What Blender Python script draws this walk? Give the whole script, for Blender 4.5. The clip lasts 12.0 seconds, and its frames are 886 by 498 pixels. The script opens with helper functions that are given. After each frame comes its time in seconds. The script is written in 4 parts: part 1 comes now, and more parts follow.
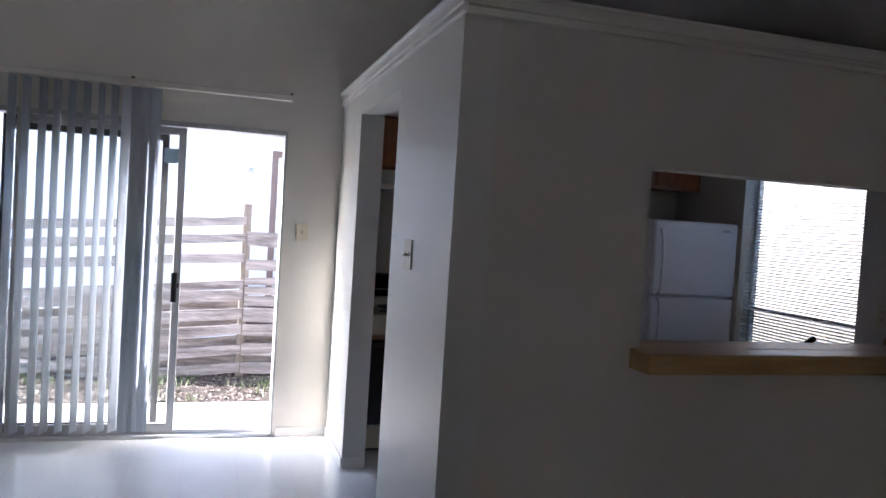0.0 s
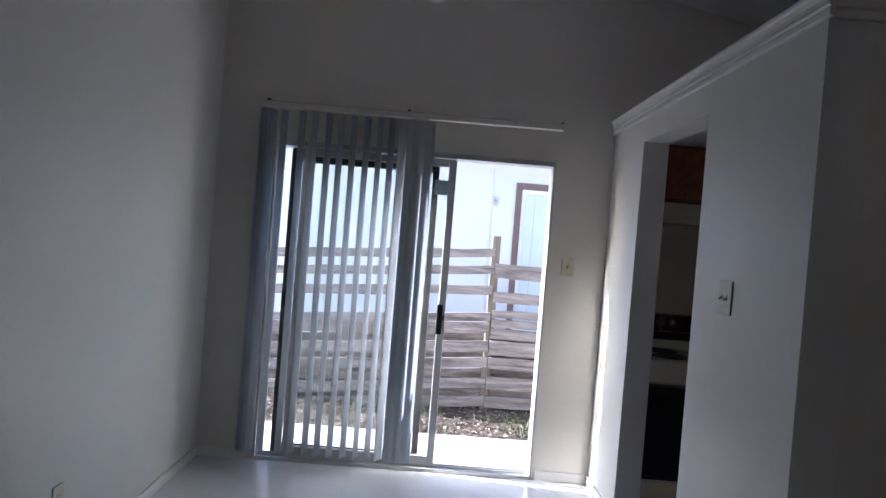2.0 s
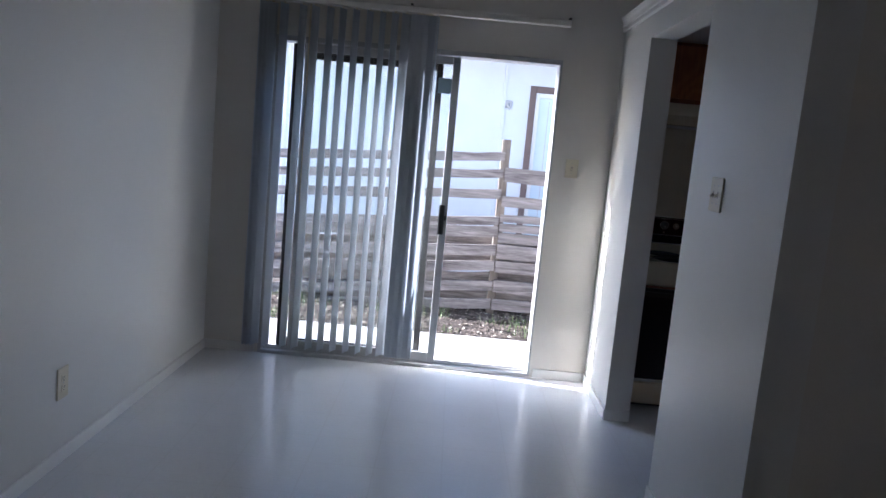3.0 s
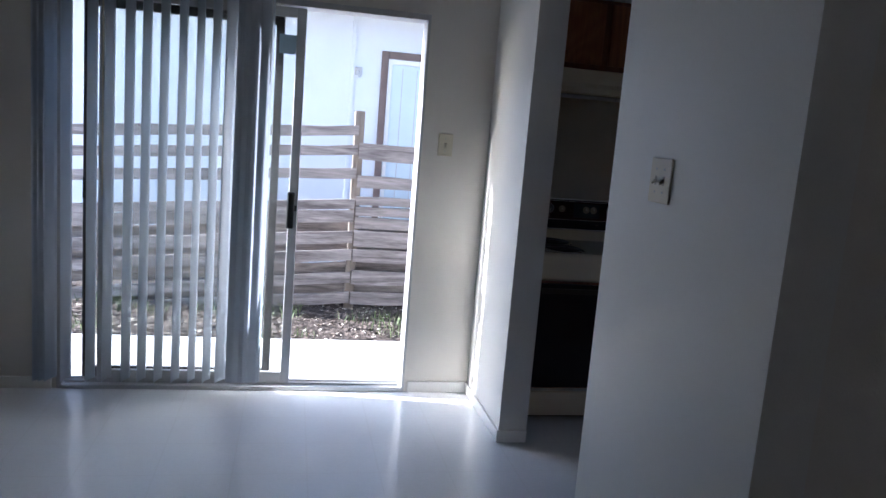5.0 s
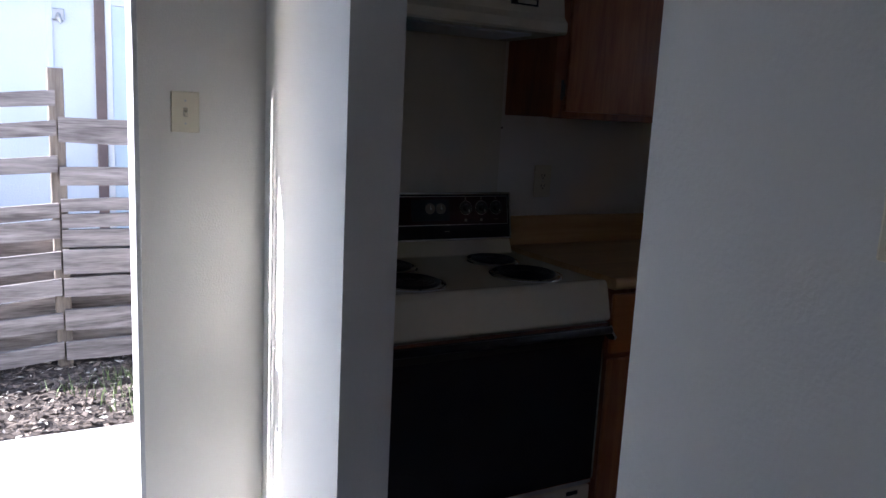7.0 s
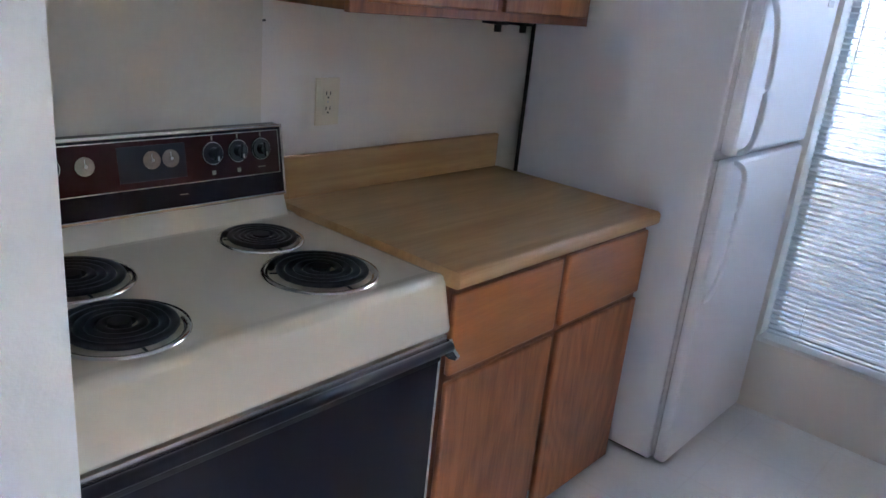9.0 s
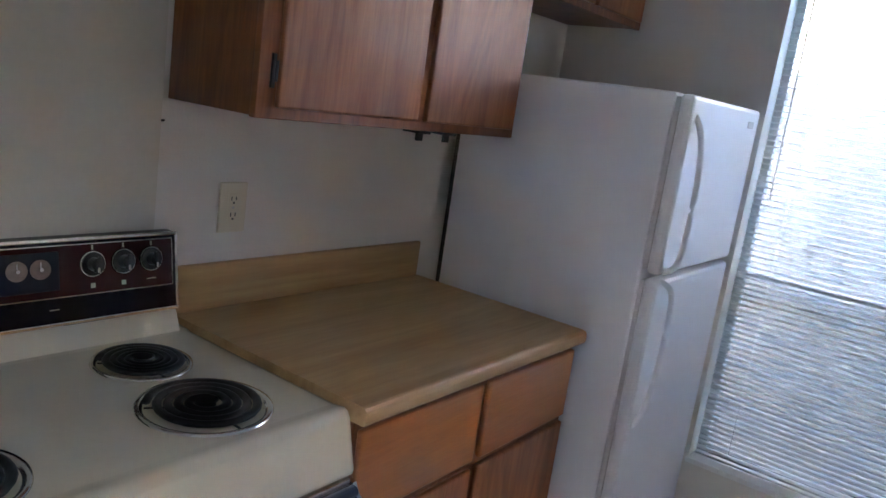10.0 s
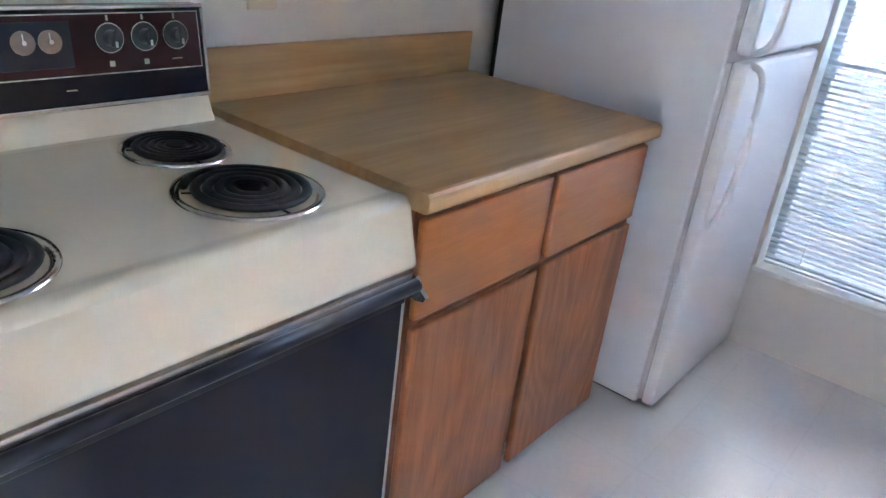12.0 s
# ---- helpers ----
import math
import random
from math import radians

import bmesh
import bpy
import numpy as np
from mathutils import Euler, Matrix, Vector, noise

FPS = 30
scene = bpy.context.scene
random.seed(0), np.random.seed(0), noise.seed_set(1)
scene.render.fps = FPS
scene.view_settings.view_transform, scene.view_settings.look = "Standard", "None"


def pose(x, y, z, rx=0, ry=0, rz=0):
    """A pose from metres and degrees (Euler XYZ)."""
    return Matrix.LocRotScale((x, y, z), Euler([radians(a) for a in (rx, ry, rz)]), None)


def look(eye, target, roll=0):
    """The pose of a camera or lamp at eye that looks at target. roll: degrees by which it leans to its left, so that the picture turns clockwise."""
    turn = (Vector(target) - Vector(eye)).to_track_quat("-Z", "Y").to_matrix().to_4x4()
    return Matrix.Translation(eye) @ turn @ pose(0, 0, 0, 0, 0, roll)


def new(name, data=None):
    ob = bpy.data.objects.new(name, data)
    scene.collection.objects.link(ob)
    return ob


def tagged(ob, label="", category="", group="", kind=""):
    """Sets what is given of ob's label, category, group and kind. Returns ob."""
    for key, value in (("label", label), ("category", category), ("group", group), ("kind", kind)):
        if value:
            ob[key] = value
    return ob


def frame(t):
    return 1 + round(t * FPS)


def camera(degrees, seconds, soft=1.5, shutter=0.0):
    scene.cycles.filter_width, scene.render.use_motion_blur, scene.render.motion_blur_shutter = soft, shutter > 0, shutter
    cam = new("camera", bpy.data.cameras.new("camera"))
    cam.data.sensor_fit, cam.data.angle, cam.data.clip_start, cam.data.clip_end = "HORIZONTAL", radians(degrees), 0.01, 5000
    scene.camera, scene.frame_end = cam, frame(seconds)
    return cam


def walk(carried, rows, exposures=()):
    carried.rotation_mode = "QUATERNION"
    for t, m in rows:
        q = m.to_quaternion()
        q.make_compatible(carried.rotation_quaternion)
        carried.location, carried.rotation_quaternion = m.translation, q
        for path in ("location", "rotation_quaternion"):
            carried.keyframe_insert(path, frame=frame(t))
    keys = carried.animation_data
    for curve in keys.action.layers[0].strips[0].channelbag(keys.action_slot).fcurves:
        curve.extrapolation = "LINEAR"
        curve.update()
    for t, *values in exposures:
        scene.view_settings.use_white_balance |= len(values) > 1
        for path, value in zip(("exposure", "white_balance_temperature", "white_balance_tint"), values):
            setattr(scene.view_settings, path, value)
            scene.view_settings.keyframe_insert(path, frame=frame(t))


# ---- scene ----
cam = camera(61.0, 12.0)
PATH = [
    (0, (-0.802, -2.308, 1.525), (-0.219, -0.396, 1.451), 3.6),
    (0.5, (-1.074, -2.166, 1.588), (-0.641, -0.214, 1.553), 3.5),
    (1, (-1.073, -1.976, 1.626), (-0.844, 0.01, 1.642), 3.2),
    (1.5, (-1.103, -1.959, 1.576), (-1.013, 0.038, 1.636), 4.1),
    (2, (-1.125, -1.997, 1.514), (-1.093, 0.003, 1.484), 4.6),
    (2.5, (-0.976, -2.007, 1.467), (-0.992, -0.015, 1.286), 5.2),
    (4.5, (-1.074, -1.573, 1.461), (-0.861, 0.388, 1.132), 5.3),
    (5, (-1.04, -1.178, 1.465), (-0.636, 0.757, 1.155), 4.7),
    (5.5, (-1.054, -0.763, 1.451), (-0.451, 1.121, 1.159), 4.3),
    (6, (-0.973, -0.374, 1.46), (-0.234, 1.462, 1.172), 3.8),
    (6.5, (-0.789, 0.06, 1.467), (0.047, 1.85, 1.154), 3.5),
    (7, (-0.641, 0.502, 1.413), (0.313, 2.225, 1.068), 2.9),
    (7.2, (-0.594, 0.63, 1.396), (0.412, 2.32, 1.032), 2.8),
    (8.8, (-0.202, 1.371, 1.46), (1.201, 2.643, 0.815), 4.8),
    (9, (-0.148, 1.394, 1.499), (1.289, 2.624, 0.849), 5.8),
    (9.5, (-0.04, 1.448, 1.58), (1.526, 2.596, 1.098), 8.4),
    (10, (0.003, 1.475, 1.533), (1.588, 2.627, 1.133), 8.3),
    (10.5, (0.055, 1.522, 1.476), (1.607, 2.679, 0.974), 7.8),
    (11, (0.1, 1.539, 1.439), (1.602, 2.703, 0.815), 7.6),
    (11.5, (0.114, 1.554, 1.406), (1.578, 2.696, 0.663), 7.4),
    (12, (0.1, 1.605, 1.367), (1.556, 2.7, 0.543), 7.2),
]
walk(cam, [(t, look(eye, target, roll)) for t, eye, target, roll in PATH],
     exposures=[(0, 3.75, 5850, 18), (0.5, 3.5, 5850, 18), (1.0, 3.25, 5800, 17), (1.5, 3.2, 5800, 17), (2.5, 3.0, 5600, 16), (4.5, 3.1, 5500, 15), (5.0, 2.95, 5500, 15), (5.5, 3.0, 5500, 15), (6.5, 3.0, 5600, 17), (7.2, 3.2, 5600, 17), (8.8, 6.45, 5650, 13), (9.1, 6.55, 5650, 13), (9.5, 6.7, 5750, 12), (10, 6.2, 5850, 12), (10.5, 6.65, 5800, 12), (11, 7.1, 5850, 12), (12, 7.25, 5700, 12)])

# ---- light ----
SLAT_TILT = -11
SUN_WAY = Vector((1.0, -0.16, -0.45)).normalized()
world = bpy.data.worlds.new("sky")
scene.world = world
world.use_nodes = True
sky = world.node_tree.nodes.new("ShaderNodeTexSky")
sky.sky_type, sky.sun_disc = "NISHITA", False
sky.sun_elevation = math.asin(-SUN_WAY.z)
sky.sun_rotation = math.atan2(-SUN_WAY.x, -SUN_WAY.y)
world.node_tree.nodes["Background"].inputs["Strength"].default_value = 0.11
world.node_tree.links.new(sky.outputs["Color"], world.node_tree.nodes["Background"].inputs["Color"])
sun_data = bpy.data.lights.new("sun", "SUN")
sun_data.energy, sun_data.angle, sun_data.color = 4.0, radians(0.5), (1.0, 0.95, 0.88)
sun = new("sun", sun_data)
sun.matrix_world = look((0, 0, 12), Vector((0, 0, 12)) + SUN_WAY)


# ---- materials ----
def material(name, color, rough=0.5, metal=0.0, vary=0.06, scale=6.0, bump=0.0, bump_scale=60.0, stretch=(1, 1, 1), second=None, coat=0.0, spec=0.5):
    """Principled surface with two scales of colour variation and fine relief."""
    m = bpy.data.materials.new(name)
    m.use_nodes = True
    nodes, links = m.node_tree.nodes, m.node_tree.links
    p = nodes["Principled BSDF"]
    p.inputs["Roughness"].default_value, p.inputs["Metallic"].default_value = rough, metal
    p.inputs["Coat Weight"].default_value = coat
    p.inputs["Specular IOR Level"].default_value = spec
    where = nodes.new("ShaderNodeTexCoord")
    place = nodes.new("ShaderNodeMapping")
    place.inputs["Scale"].default_value = stretch
    links.new(where.outputs["Object"], place.inputs["Vector"])
    big = nodes.new("ShaderNodeTexNoise")
    big.inputs["Scale"].default_value, big.inputs["Detail"].default_value = scale, 6
    small = nodes.new("ShaderNodeTexNoise")
    small.inputs["Scale"].default_value, small.inputs["Detail"].default_value = bump_scale, 4
    for n in (big, small):
        links.new(place.outputs["Vector"], n.inputs["Vector"])
    add = nodes.new("ShaderNodeMath")
    add.operation = "MULTIPLY_ADD"
    add.inputs[1].default_value = 0.35
    links.new(small.outputs["Fac"], add.inputs[0])
    links.new(big.outputs["Fac"], add.inputs[2])
    ramp = nodes.new("ShaderNodeValToRGB")
    lo = [max(0, c * (1 - vary)) for c in color]
    hi = list(second) if second else [min(1, c * (1 + vary)) for c in color]
    ramp.color_ramp.elements[0].position, ramp.color_ramp.elements[1].position = 0.45, 0.9
    ramp.color_ramp.elements[0].color, ramp.color_ramp.elements[1].color = (*lo, 1), (*hi, 1)
    links.new(add.outputs[0], ramp.inputs["Fac"])
    links.new(ramp.outputs["Color"], p.inputs["Base Color"])
    if bump:
        b = nodes.new("ShaderNodeBump")
        b.inputs["Strength"].default_value, b.inputs["Distance"].default_value = bump, 0.004
        links.new(small.outputs["Fac"], b.inputs["Height"])
        links.new(b.outputs["Normal"], p.inputs["Normal"])
    return m


def wood(name, dark, light, axis, rough=0.4, rings=16.0, coat=0.0, contrast=(0.3, 0.75), figure=0.0):
    """Sawn wood with long grain along one axis."""
    m = bpy.data.materials.new(name)
    m.use_nodes = True
    nodes, links = m.node_tree.nodes, m.node_tree.links
    p = nodes["Principled BSDF"]
    p.inputs["Roughness"].default_value = rough
    p.inputs["Coat Weight"].default_value, p.inputs["Coat Roughness"].default_value = coat, 0.25
    where, place, info = nodes.new("ShaderNodeTexCoord"), nodes.new("ShaderNodeMapping"), nodes.new("ShaderNodeObjectInfo")
    stretch = [1.0, 1.0, 1.0]
    stretch[axis] = 0.09
    place.inputs["Scale"].default_value = stretch
    shift = nodes.new("ShaderNodeVectorMath")
    shift.operation = "MULTIPLY_ADD"
    shift.inputs[1].default_value = (7, 7, 7)
    links.new(info.outputs["Random"], shift.inputs[0])
    links.new(where.outputs["Object"], shift.inputs[2])
    links.new(shift.outputs["Vector"], place.inputs["Vector"])
    grain, fine = nodes.new("ShaderNodeTexNoise"), nodes.new("ShaderNodeTexNoise")
    grain.inputs["Scale"].default_value, grain.inputs["Detail"].default_value, grain.inputs["Distortion"].default_value = rings, 5, 1.5
    fine.inputs["Scale"].default_value, fine.inputs["Detail"].default_value = rings * 9, 3
    for n in (grain, fine):
        links.new(place.outputs["Vector"], n.inputs["Vector"])
    mix = nodes.new("ShaderNodeMath")
    mix.operation = "MULTIPLY_ADD"
    mix.inputs[1].default_value = 0.45
    links.new(fine.outputs["Fac"], mix.inputs[0])
    links.new(grain.outputs["Fac"], mix.inputs[2])
    ramp = nodes.new("ShaderNodeValToRGB")
    ramp.color_ramp.elements[0].position, ramp.color_ramp.elements[1].position = contrast[0] + 0.2, contrast[1] + 0.2
    ramp.color_ramp.elements[0].color, ramp.color_ramp.elements[1].color = (*dark, 1), (*light, 1)
    tone = mix.outputs[0]
    if figure:
        arch, waves, place_arch = nodes.new("ShaderNodeTexNoise"), nodes.new("ShaderNodeMath"), nodes.new("ShaderNodeMapping")
        place_arch.inputs["Scale"].default_value = [1.0 if s == 1.0 else 0.30 for s in stretch]
        arch.inputs["Scale"].default_value, arch.inputs["Detail"].default_value, arch.inputs["Distortion"].default_value = 3.2, 1.0, 0.5
        links.new(shift.outputs["Vector"], place_arch.inputs["Vector"])
        links.new(place_arch.outputs["Vector"], arch.inputs["Vector"])
        count, ring = nodes.new("ShaderNodeMath"), nodes.new("ShaderNodeMath")
        count.operation, ring.operation = "MULTIPLY", "PINGPONG"
        count.inputs[1].default_value, ring.inputs[1].default_value = 22.0, 1.0
        links.new(arch.outputs["Fac"], count.inputs[0])
        links.new(count.outputs[0], ring.inputs[0])
        waves.operation = "MULTIPLY_ADD"
        waves.inputs[1].default_value = figure
        links.new(ring.outputs[0], waves.inputs[0])
        links.new(mix.outputs[0], waves.inputs[2])
        lower = nodes.new("ShaderNodeMath")
        lower.operation = "SUBTRACT"
        lower.inputs[1].default_value = figure * 0.5
        links.new(waves.outputs[0], lower.inputs[0])
        tone = lower.outputs[0]
    links.new(tone, ramp.inputs["Fac"])
    links.new(ramp.outputs["Color"], p.inputs["Base Color"])
    b = nodes.new("ShaderNodeBump")
    b.inputs["Strength"].default_value, b.inputs["Distance"].default_value = 0.25, 0.002
    links.new(fine.outputs["Fac"], b.inputs["Height"])
    links.new(b.outputs["Normal"], p.inputs["Normal"])
    return m


def glass_material(name, rough=0.0, tint=(0.95, 0.98, 0.97)):
    m = bpy.data.materials.new(name)
    m.use_nodes = True
    p = m.node_tree.nodes["Principled BSDF"]
    p.inputs["Base Color"].default_value = (*tint, 1)
    p.inputs["Transmission Weight"].default_value, p.inputs["Roughness"].default_value, p.inputs["IOR"].default_value = 1.0, rough, 1.45
    return m


PAINT = material("wall_paint", (0.71, 0.675, 0.61), rough=0.55, vary=0.03, scale=1.3, bump=0.25, bump_scale=170)
PAINT_GLOSS = material("satin_wall_paint", (0.72, 0.71, 0.67), rough=0.42, vary=0.03, scale=1.3, bump=0.2, bump_scale=150)
CEILING = material("ceiling_paint", (0.80, 0.79, 0.79), rough=0.9, vary=0.05, scale=2.0, bump=0.9, bump_scale=260)
TRIM = material("trim_paint", (0.78, 0.77, 0.74), rough=0.35, vary=0.03, scale=5, bump=0.1, bump_scale=90)
FLOOR = material("vinyl_floor", (0.77, 0.77, 0.765), rough=0.2, vary=0.06, scale=1.6, bump=0.10, bump_scale=55, spec=0.8)
nodes, links = FLOOR.node_tree.nodes, FLOOR.node_tree.links
tiles = nodes.new("ShaderNodeTexBrick")
tiles.offset = 0.0
tiles.inputs["Scale"].default_value = 1.0
tiles.inputs["Brick Width"].default_value = tiles.inputs["Row Height"].default_value = 0.305
tiles.inputs["Mortar Size"].default_value, tiles.inputs["Mortar Smooth"].default_value = 0.006, 1.0
tiles.inputs["Color1"].default_value = tiles.inputs["Color2"].default_value = (1, 1, 1, 1)
tiles.inputs["Mortar"].default_value = (0.955, 0.95, 0.94, 1)
links.new(nodes["Texture Coordinate"].outputs["Object"], tiles.inputs["Vector"])
blend = nodes.new("ShaderNodeMix")
blend.data_type, blend.blend_type = "RGBA", "MULTIPLY"
blend.inputs["Factor"].default_value = 1.0
links.new(nodes["Color Ramp"].outputs["Color"], blend.inputs["A"])
links.new(tiles.outputs["Color"], blend.inputs["B"])
links.new(blend.outputs["Result"], nodes["Principled BSDF"].inputs["Base Color"])
OAK = wood("oak_vertical_grain", (0.245, 0.078, 0.025), (0.40, 0.145, 0.050), 2, rough=0.42, rings=20, coat=0.08, figure=0.22)
OAK_X = wood("oak_horizontal_grain", (0.36, 0.118, 0.029), (0.455, 0.160, 0.044), 0, rough=0.3, coat=0.5)
OAK_DARK = wood("oak_frame", (0.15, 0.042, 0.011), (0.29, 0.093, 0.024), 2, rough=0.4, coat=0.2)
LAMINATE = wood("maple_laminate", (0.40, 0.225, 0.088), (0.60, 0.385, 0.18), 0, rough=0.42, rings=10, contrast=(0.22, 0.82))
CEDAR = wood("weathered_cedar", (0.085, 0.072, 0.068), (0.33, 0.295, 0.285), 0, rough=0.9, rings=14)
CEDAR_Z = wood("weathered_post", (0.08, 0.064, 0.052), (0.23, 0.195, 0.165), 2, rough=0.9, rings=14)
ENAMEL = material("cream_enamel", (0.70, 0.63, 0.48), rough=0.25, vary=0.03, scale=4, coat=0.3)
FRIDGE = material("white_pebbled_enamel", (0.74, 0.75, 0.78), rough=0.33, vary=0.02, scale=3, bump=0.25, bump_scale=420)
FRIDGE_GREY = material("fridge_gasket", (0.58, 0.58, 0.59), rough=0.6)
BLACK_GLASS = material("black_oven_glass", (0.010, 0.010, 0.016), rough=0.30, vary=0.2, spec=0.27)
BLACK = material("black_enamel", (0.012, 0.012, 0.012), rough=0.4, vary=0.3, bump=0.1)
PANEL = material("dark_red_control_panel", (0.028, 0.006, 0.006), rough=0.22, vary=0.2, spec=0.3)
CHROME = material("chrome", (0.75, 0.74, 0.72), rough=0.13, metal=1.0, vary=0.05)
DARK_STEEL = material("dull_dark_steel", (0.50, 0.48, 0.47), rough=0.2, metal=0.95, vary=0.15)
GUARD_GLASS = material("polished_black_glass", (0.010, 0.008, 0.012), rough=0.08, vary=0.2, spec=0.28)
COIL = material("burner_coil", (0.018, 0.017, 0.017), rough=0.45, metal=0.3, vary=0.4)
ALUMINIUM = material("brushed_aluminium", (0.50, 0.50, 0.50), rough=0.4, metal=0.35, vary=0.08, scale=12)
BRONZE = material("dark_bronze_aluminium", (0.085, 0.08, 0.08), rough=0.45, metal=0.5, vary=0.2)
VANE = material("pvc_vane", (0.66, 0.70, 0.75), rough=0.5, vary=0.03, scale=3, bump=0.15)
nodes, links = VANE.node_tree.nodes, VANE.node_tree.links
through_light, mixed = nodes.new("ShaderNodeBsdfTranslucent"), nodes.new("ShaderNodeMixShader")
through_light.inputs["Color"].default_value = (0.60, 0.66, 0.74, 1)
mixed.inputs["Fac"].default_value = 0.2
links.new(nodes["Principled BSDF"].outputs["BSDF"], mixed.inputs[1])
links.new(through_light.outputs["BSDF"], mixed.inputs[2])
links.new(mixed.outputs["Shader"], nodes["Material Output"].inputs["Surface"])
SLAT = material("blind_slat", (0.64, 0.64, 0.63), rough=0.4, vary=0.02)
PLATE = material("ivory_plastic", (0.66, 0.60, 0.45), rough=0.35, vary=0.03)
# darkened ivory: painted shade at switch toggles, and printed marks on the stove
SHADE_AND_PRINT = material("shaded_ivory", (0.36, 0.32, 0.24), rough=0.5)
SLOT = material("dark_slot", (0.02, 0.02, 0.02), rough=0.6)
GLASS = glass_material("window_glass")
SCREEN = material("insect_screen", (0.16, 0.16, 0.17), rough=0.8, vary=0.1)
nodes, links = SCREEN.node_tree.nodes, SCREEN.node_tree.links
open_mesh, woven = nodes.new("ShaderNodeBsdfTransparent"), nodes.new("ShaderNodeMixShader")
woven.inputs["Fac"].default_value = 0.25
links.new(open_mesh.outputs["BSDF"], woven.inputs[1])
links.new(nodes["Principled BSDF"].outputs["BSDF"], woven.inputs[2])
links.new(woven.outputs["Shader"], nodes["Material Output"].inputs["Surface"])
FROST = material("white_lamp_glass", (0.78, 0.79, 0.74), rough=0.25, vary=0.04, coat=0.5)
STUCCO = material("white_siding_paint", (0.74, 0.76, 0.80), rough=0.8, vary=0.04, scale=2.0, bump=0.5, bump_scale=80)
# colour of the added light-blocking wall, dark to dim the blind's gaps
SKY_BLOCKER = material("sky_blocker_brown", (0.12, 0.108, 0.097), rough=0.9, vary=0.12, scale=2.5, bump=0.5, bump_scale=70)
BROWN_TRIM = material("brown_painted_trim", (0.16, 0.11, 0.095), rough=0.6, vary=0.15, scale=8, bump=0.3)
CONCRETE = material("patio_concrete", (0.50, 0.48, 0.45), rough=0.9, vary=0.1, scale=3, bump=0.5, bump_scale=120)
EARTH = material("bark_mulch_soil", (0.05, 0.037, 0.03), rough=1.0, vary=0.5, scale=9, second=(0.085, 0.065, 0.052), bump=1.0, bump_scale=40)
LEAF_DRY = material("dry_leaves", (0.08, 0.058, 0.045), rough=0.9, vary=0.5, scale=14, second=(0.19, 0.15, 0.12))
GRASS = material("grass_blades", (0.06, 0.10, 0.03), rough=0.7, vary=0.4, scale=10, second=(0.12, 0.16, 0.06))
ROOF = material("roof_shingle", (0.12, 0.11, 0.10), rough=0.95, vary=0.3, scale=12, bump=0.6)


# ---- building helpers ----
def solid(bm, lo, hi, bevel=0.0):
    """A box from corner lo to corner hi in bm, with bevelled edges."""
    made = bmesh.ops.create_cube(bm, size=1.0)["verts"]
    size, mid = [hi[i] - lo[i] for i in range(3)], [(hi[i] + lo[i]) / 2 for i in range(3)]
    for v in made:
        v.co = Vector((v.co.x * size[0] + mid[0], v.co.y * size[1] + mid[1], v.co.z * size[2] + mid[2]))
    if bevel:
        edges = list({e for v in made for e in v.link_edges})
        bmesh.ops.bevel(bm, geom=edges, offset=min(bevel, min(size) * 0.45), segments=2, profile=0.5, affect="EDGES")
    return bm


def box(lo, hi, bevel=0.0):
    return solid(bmesh.new(), lo, hi, bevel)


def tube(bm, a, b, r1, r2=None, n=16):
    """A cylinder or cone from a to b."""
    a, b = Vector(a), Vector(b)
    made = bmesh.ops.create_cone(bm, cap_ends=True, segments=n, radius1=r1, radius2=r1 if r2 is None else r2, depth=(b - a).length)["verts"]
    turn = (b - a).to_track_quat("Z", "Y").to_matrix().to_4x4()
    bmesh.ops.transform(bm, matrix=Matrix.Translation((a + b) / 2) @ turn, verts=made)
    return bm


def lathe(profile, n=40, rim=None):
    """A body turned about z from (radius, height) pairs; rim(angle, radius, height) may bend it."""
    bm = bmesh.new()
    rings = []
    for r, z in profile:
        ring = []
        for i in range(n):
            a = 2 * math.pi * i / n
            rr, zz = rim(a, r, z) if rim else (r, z)
            ring.append(bm.verts.new((rr * math.cos(a), rr * math.sin(a), zz)))
        rings.append(ring)
    for low, high in zip(rings, rings[1:]):
        for i in range(n):
            bm.faces.new((low[i], low[(i + 1) % n], high[(i + 1) % n], high[i]))
    bmesh.ops.recalc_face_normals(bm, faces=bm.faces)
    return bm


def sweep(bm, points, r, n=8, flat=1.0):
    """A rounded rod through points."""
    pts = [Vector(p) for p in points]
    rings = []
    for i, p in enumerate(pts):
        way = (pts[min(i + 1, len(pts) - 1)] - pts[max(i - 1, 0)]).normalized()
        q = way.to_track_quat("Z", "Y")
        rings.append([bm.verts.new(p + q @ Vector((r * math.cos(2 * math.pi * k / n), r * flat * math.sin(2 * math.pi * k / n), 0))) for k in range(n)])
    for a, b in zip(rings, rings[1:]):
        for k in range(n):
            bm.faces.new((a[k], a[(k + 1) % n], b[(k + 1) % n], b[k]))
    bm.faces.new(list(reversed(rings[0])))
    bm.faces.new(rings[-1])
    return bm


